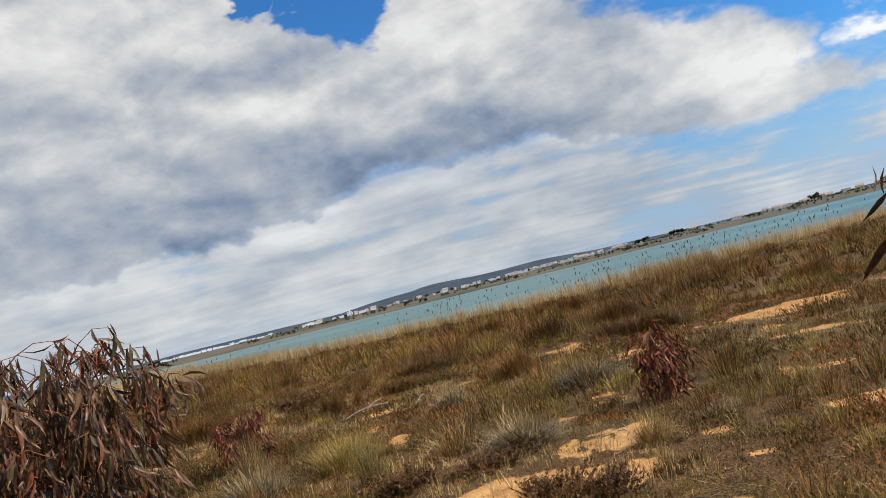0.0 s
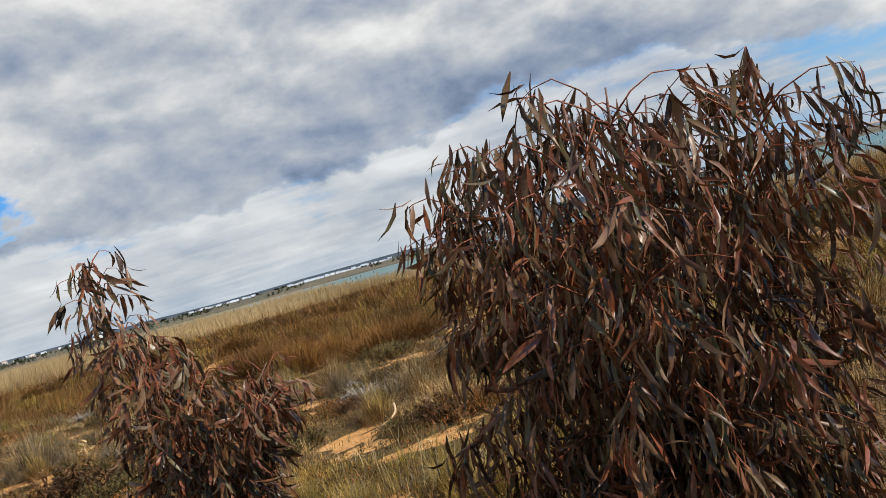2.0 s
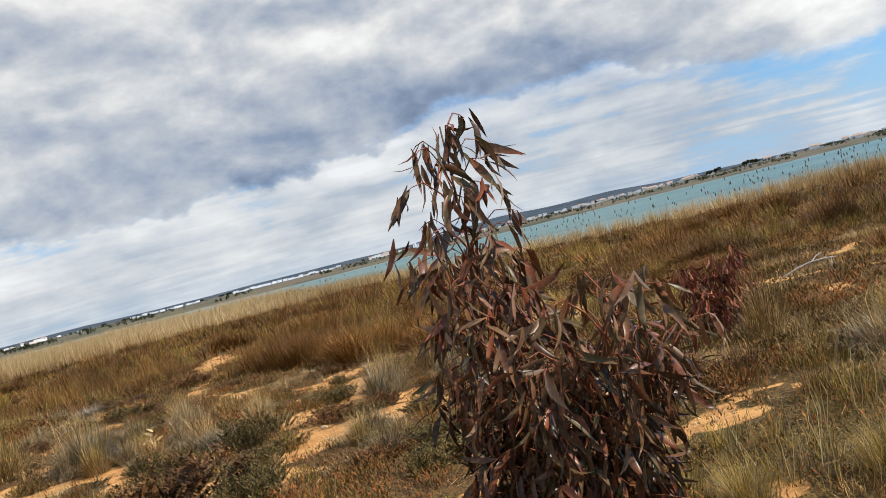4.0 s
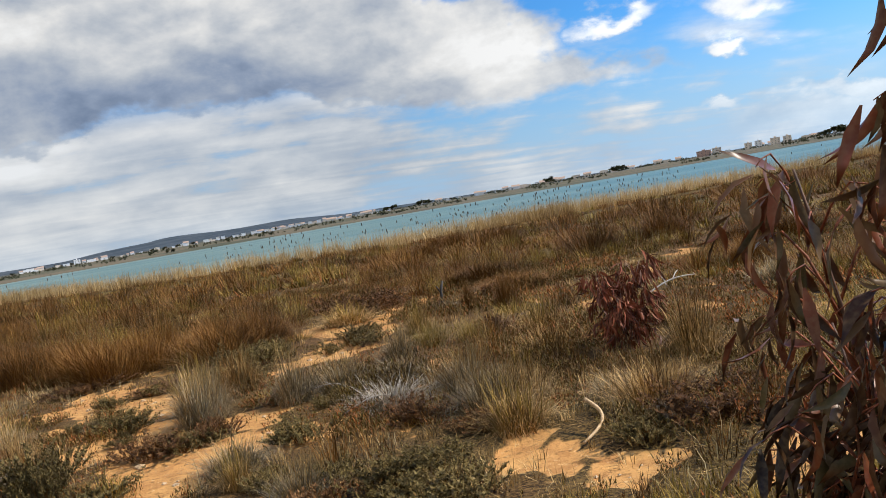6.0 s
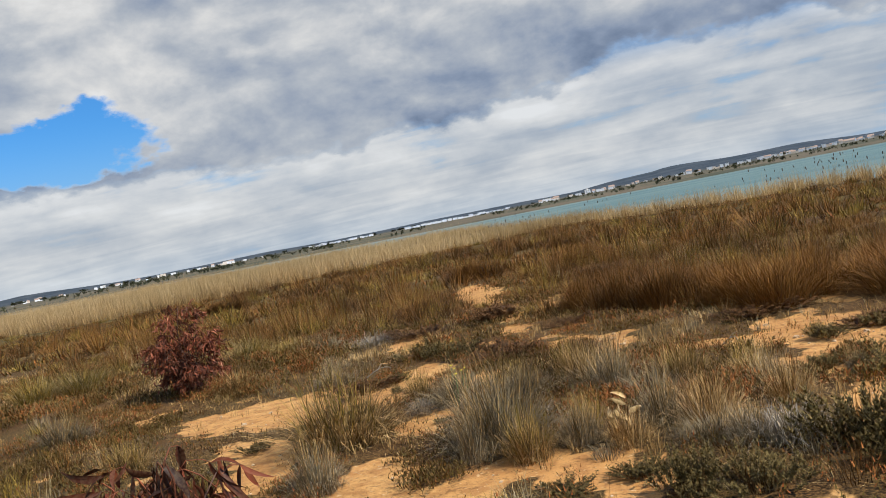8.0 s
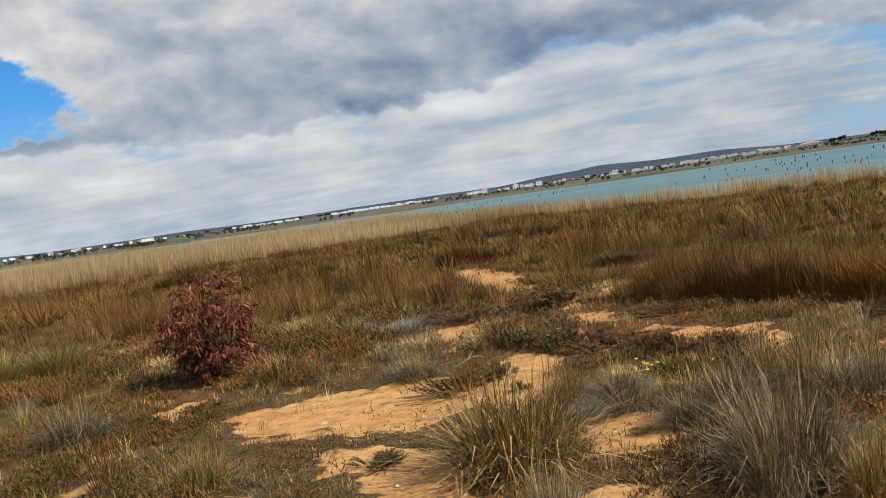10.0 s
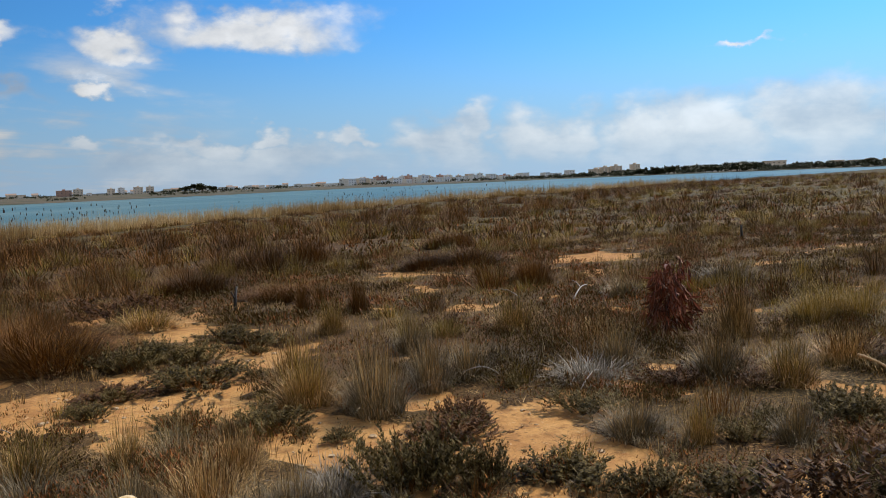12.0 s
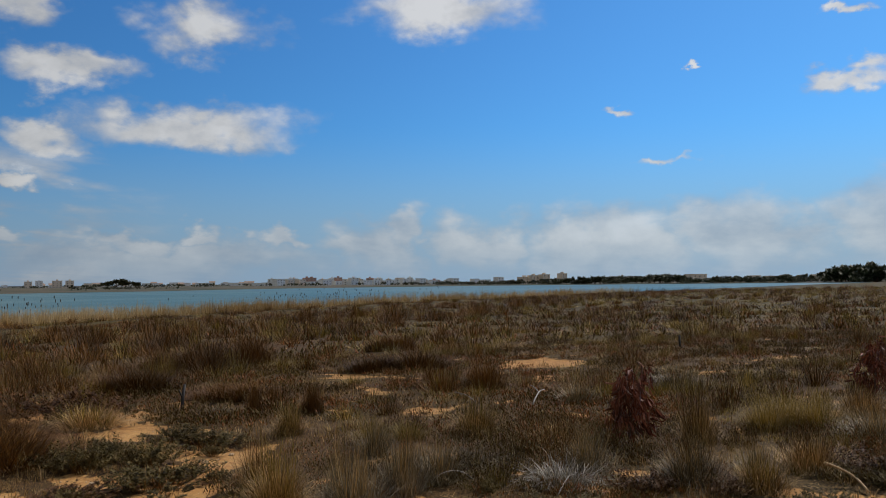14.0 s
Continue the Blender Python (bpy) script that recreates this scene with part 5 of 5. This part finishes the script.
def box_tris(x0, x1, y0, y1, z0, z1):
    v = np.array([(x, y, z) for z in (z0, z1) for y in (y0, y1) for x in (x0, x1)], float)
    t = np.array([(0, 2, 3), (0, 3, 1), (4, 5, 7), (4, 7, 6), (0, 1, 5), (0, 5, 4), (2, 6, 7), (2, 7, 3), (0, 4, 6), (0, 6, 2), (1, 3, 7), (1, 7, 5)])
    return v, t


def building(az, dist, w, d, h, wall, label, roof="flat", floors=0, yaw=0.0, name="building", category="building"):
    x, y = at_bearing(az, dist)
    root = tagged(new(name), label, category)
    root.matrix_world = pose(x, y, float(ground(x, y)) - 0.5, 0, 0, -az + yaw)
    part("wall", mesh_from("wall", *box_tris(-w / 2, w / 2, -d / 2, d / 2, 0, h), wall), root)
    if roof == "flat":
        part("roof", mesh_from("roof", *box_tris(-w / 2 - .2, w / 2 + .2, -d / 2 - .2, d / 2 + .2, h, h + 0.6), wall), root)
        part("stair_house", mesh_from("stair_house", *box_tris(-w * .12, w * .1, -d * .2, d * .2, h + .6, h + 2.6), wall), root) if floors > 3 else None
    else:
        v = np.array([(-w / 2 - .4, -d / 2 - .4, h), (w / 2 + .4, -d / 2 - .4, h), (w / 2 + .4, d / 2 + .4, h), (-w / 2 - .4, d / 2 + .4, h), (-w / 2 - .4, 0, h + d * .28), (w / 2 + .4, 0, h + d * .28)])
        part("roof", mesh_from("roof", v, np.array([(0, 1, 5), (0, 5, 4), (2, 3, 4), (2, 4, 5), (0, 4, 3), (1, 2, 5), (0, 3, 2), (0, 2, 1)]), TILEROOF), root)
    if floors:
        cols = max(2, int(w / 5))
        fh = h / floors
        pane = mesh_from("window", *box_tris(-w / cols * .14, w / cols * .14, -0.10, 0.05, 0, fh * .34), WINDOW)
        for f in range(floors):
            for c in range(cols):
                ob = part("window", pane, root)
                ob.location = (-w / 2 + (c + .5) * w / cols, -d / 2, f * fh + fh * .3)
    return root


r = random.Random(12)
GREENHOUSE, HOUSE, FLATS = "long low white industrial hall on the far bank", "small white house on the far bank", "block of flats beyond the lagoon"
# long white halls in the west
for k in range(20):
    building(-19.0 + k * 0.36, 1640 + 60 * (k % 2), r.uniform(8, 15), 14, r.uniform(2.4, 4.8), PLASTIC, GREENHOUSE, name="hall", category="hall")
for k in range(12):
    building(-25.5 + k * 0.37 + r.uniform(-.1, .1), 1650 + 60 * (k % 2), r.uniform(6, 14), 14, r.uniform(2.4, 4.4), PLASTIC, GREENHOUSE, name="hall", category="hall")
building(-6.8, 1650, 11, 10, 8, WHITEWALL, "white block on the far bank", floors=4)
for k in range(150):
    az = r.choice((r.uniform(-44, -27), r.uniform(-12, 4), r.uniform(4, 13), r.uniform(4, 13)))
    building(az, r.uniform(1620, 2200), r.uniform(5, 13), r.uniform(8, 12), r.uniform(3, 6.5), r.choice((WHITEWALL, WHITEWALL, CREAMWALL)), HOUSE, r.choice(("flat", "flat", "gable")), name="house", category="house")
for k in range(64):
    az = r.choice((r.uniform(15, 25), r.uniform(25, 37), r.uniform(37, 51)))
    building(az, r.uniform(1600, 1720), r.uniform(9, 18), 10, r.uniform(4, 7), r.choice((WHITEWALL, CREAMWALL)), HOUSE, r.choice(("flat", "gable")), name="house", category="house")
# flats in the north-east
for az, w, h, wall in ((33.9, 22, 9, PINKWALL), (34.7, 14, 10, CREAMWALL), (36.6, 11, 9, CREAMWALL), (37.2, 10, 10, WHITEWALL), (38.2, 14, 10, CREAMWALL), (38.9, 12, 10, CREAMWALL)):
    building(az, 1560, w * 1.1, 14, h * 1.15, wall, FLATS, floors=4, yaw=0, name="apartment_building", category="apartment building")
for az, w, h in ((43.6, 26, 7), (44.9, 14, 5), (46.9, 30, 7), (48.6, 36, 7), (50.3, 22, 6)):
    building(az, 1480, w, 14, h * 0.8, WHITEWALL, "long low white building on the far bank", name="hall", category="hall")
for k, az in enumerate((51.6, 52.2, 53.0, 53.7, 54.6, 55.4, 56.4, 57.3, 57.9, 58.8, 61.0, 61.8, 63.2, 64.6, 65.3, 66.2)):
    building(az, 1370 + 30 * (k % 3), r.uniform(10, 20), 12, r.uniform(6, 11), r.choice((WHITEWALL, WHITEWALL, CREAMWALL)), FLATS, floors=3, yaw=40, name="apartment_building", category="apartment building")
for k in range(34):
    building(51.2 + k * 0.36 + r.uniform(-0.12, 0.12), 1440 + 40 * (k % 3), r.uniform(7, 15), 12, r.uniform(7, 13) * (1.0 if k < 26 else 0.7), r.choice((WHITEWALL, CREAMWALL, PINKWALL, WHITEWALL)), FLATS, floors=r.choice((3, 4, 5)), yaw=r.choice((0, 30)), name="apartment_building", category="apartment building")
for az, w, h in ((67.9, 16, 9), (68.5, 12, 11), (69.2, 11, 12), (70.4, 8, 13)):
    building(az, 1150, w, 12, h, CREAMWALL, "tall pale block of flats behind the pines", floors=7, yaw=35, name="apartment_building", category="apartment building")
building(78.9, 860, 17, 12, 8, CREAMWALL, "square sand-coloured building between the pines", floors=3, yaw=40)
for k in range(6):
    building(82.5 + k * 0.9, 930, r.uniform(8, 13), 12, 4.6 + r.uniform(0, 1.6), CREAMWALL, FLATS, floors=3, name="apartment_building", category="apartment building")


def tree_meshes(seed):
    """Trunk with limbs, and a wide uneven pine crown; about one unit high."""
    r = np.random.RandomState(seed)
    wood = [tube([(0, 0, 0), (0.02, 0.01, 0.3), (0.0, 0.0, 0.62)], 0.035, 0.018, 5)]
    for k in range(6):
        a = k * 1.1 + r.rand()
        wood.append(tube([(0, 0, 0.35 + 0.04 * k), (math.cos(a) * .15, math.sin(a) * .15, 0.5 + 0.05 * k), (math.cos(a) * .3, math.sin(a) * .3, 0.62 + 0.04 * k)], 0.014, 0.005, 3))
    n_l = 15
    lobes = np.stack([r.normal(0, .24, n_l), r.normal(0, .24, n_l), 0.30 + .50 * r.rand(n_l)], 1)
    k = 300
    c = lobes[r.randint(0, n_l, k)]
    d = r.normal(0, 1, (k, 3))
    d /= np.linalg.norm(d, axis=1)[:, None]
    p = c + d * (0.08 + .09 * r.rand(k))[:, None]
    v, t = blade_mesh(p, 0.13 + .09 * r.rand(k), np.full(k, .18), r.rand(k) * 6.28, 0.5 + r.rand(k), np.zeros(k), 1)
    wv, wt = join(wood)
    return mesh_from("trunk", wv, wt, BARK, True), mesh_from("crown", v, t, PINE)


TREES = [tree_meshes(s) for s in range(5)]


def pine(az, dist, h, k, spread_=1.0):
    x, y = at_bearing(az, dist)
    root = tagged(new("pine_tree"), "dark green umbrella pine on the far bank", "tree", "pines on the far bank")
    root.matrix_world = pose(x, y, float(ground(x, y)) - 0.2, 0, 0, k * 47) @ Matrix.Diagonal((h * spread_, h * spread_, h, 1))
    part("trunk", TREES[k % 5][0], root)
    tagged(part("crown", TREES[k % 5][1], root), kind="stuff")


k = 0
for az, h, s in ((12.9, 9, 1.6), (13.3, 10, 1.6), (15.2, 11, 1.5), (15.7, 9, 1.6), (23.9, 12, 1.3), (28.3, 12, 1.4), (28.7, 10, 1.5), (41.0, 10, 1.5), (41.6, 13, 1.7), (42.1, 12, 1.7), (42.7, 9, 1.5)):
    k += 1
    pine(az, tree_line(az) + 110, h, k, s)
scrub = []


def scrub_clump(az, dist, h, wide, seed):
    """Leaf clumps of one low shrub thicket on the far bank."""
    q = np.random.RandomState(seed)
    x, y = at_bearing(az, dist)
    lob = np.stack([q.normal(0, wide * 0.5, 9), q.normal(0, wide * 0.5, 9), h * (0.25 + 0.5 * q.rand(9))], 1)
    c = lob[q.randint(0, 9, 170)] + q.normal(0, 1, (170, 3)) * (h * 0.18)
    c += (x, y, float(ground(x, y)))
    scrub.append(blade_mesh(c, h * (0.2 + 0.2 * q.rand(170)), np.full(170, h * 0.28), q.rand(170) * 6.28, 0.5 + q.rand(170), np.zeros(170), 1))


for i in range(110):
    az = r.uniform(12, 66)
    scrub_clump(az, float(tree_line(az)) + r.uniform(90, 200), r.uniform(2.2, 4.4), r.uniform(6, 14), i)
for i in range(150):
    az = r.uniform(-46, 50)
    scrub_clump(az, float(far_bank(az)) + 60 + 900 * r.random() ** 1.5, r.uniform(1.2, 2.6), r.uniform(5, 16), 900 + i)
for i in range(40):
    az = r.uniform(-44, 12)
    k += 1
    pine(az, float(tree_line(az)) + r.uniform(350, 700), r.uniform(4, 7), k, 1.7)
for i in range(220):
    az = 66 + 32 * r.random() ** 0.9
    h = float(np.interp(az, [66, 70, 75, 78, 79, 80, 83, 86, 87, 90, 92, 98], [5, 6, 8, 7, 3, 5, 5, 6, 10, 11, 9, 10])) * r.uniform(0.75, 1.15)
    k += 1
    pine(az, float(tree_line(az)) + r.uniform(12, 70), h, k, 1.25)
for i in range(130):
    az = 62 + 36 * r.random()
    scrub_clump(az, float(tree_line(az)) + r.uniform(8, 26), r.uniform(2.4, 4.2), r.uniform(4, 9), 500 + i)
grow("far_scrub", "dark green scrub thickets along the far bank", PINE, scrub, "scrub")
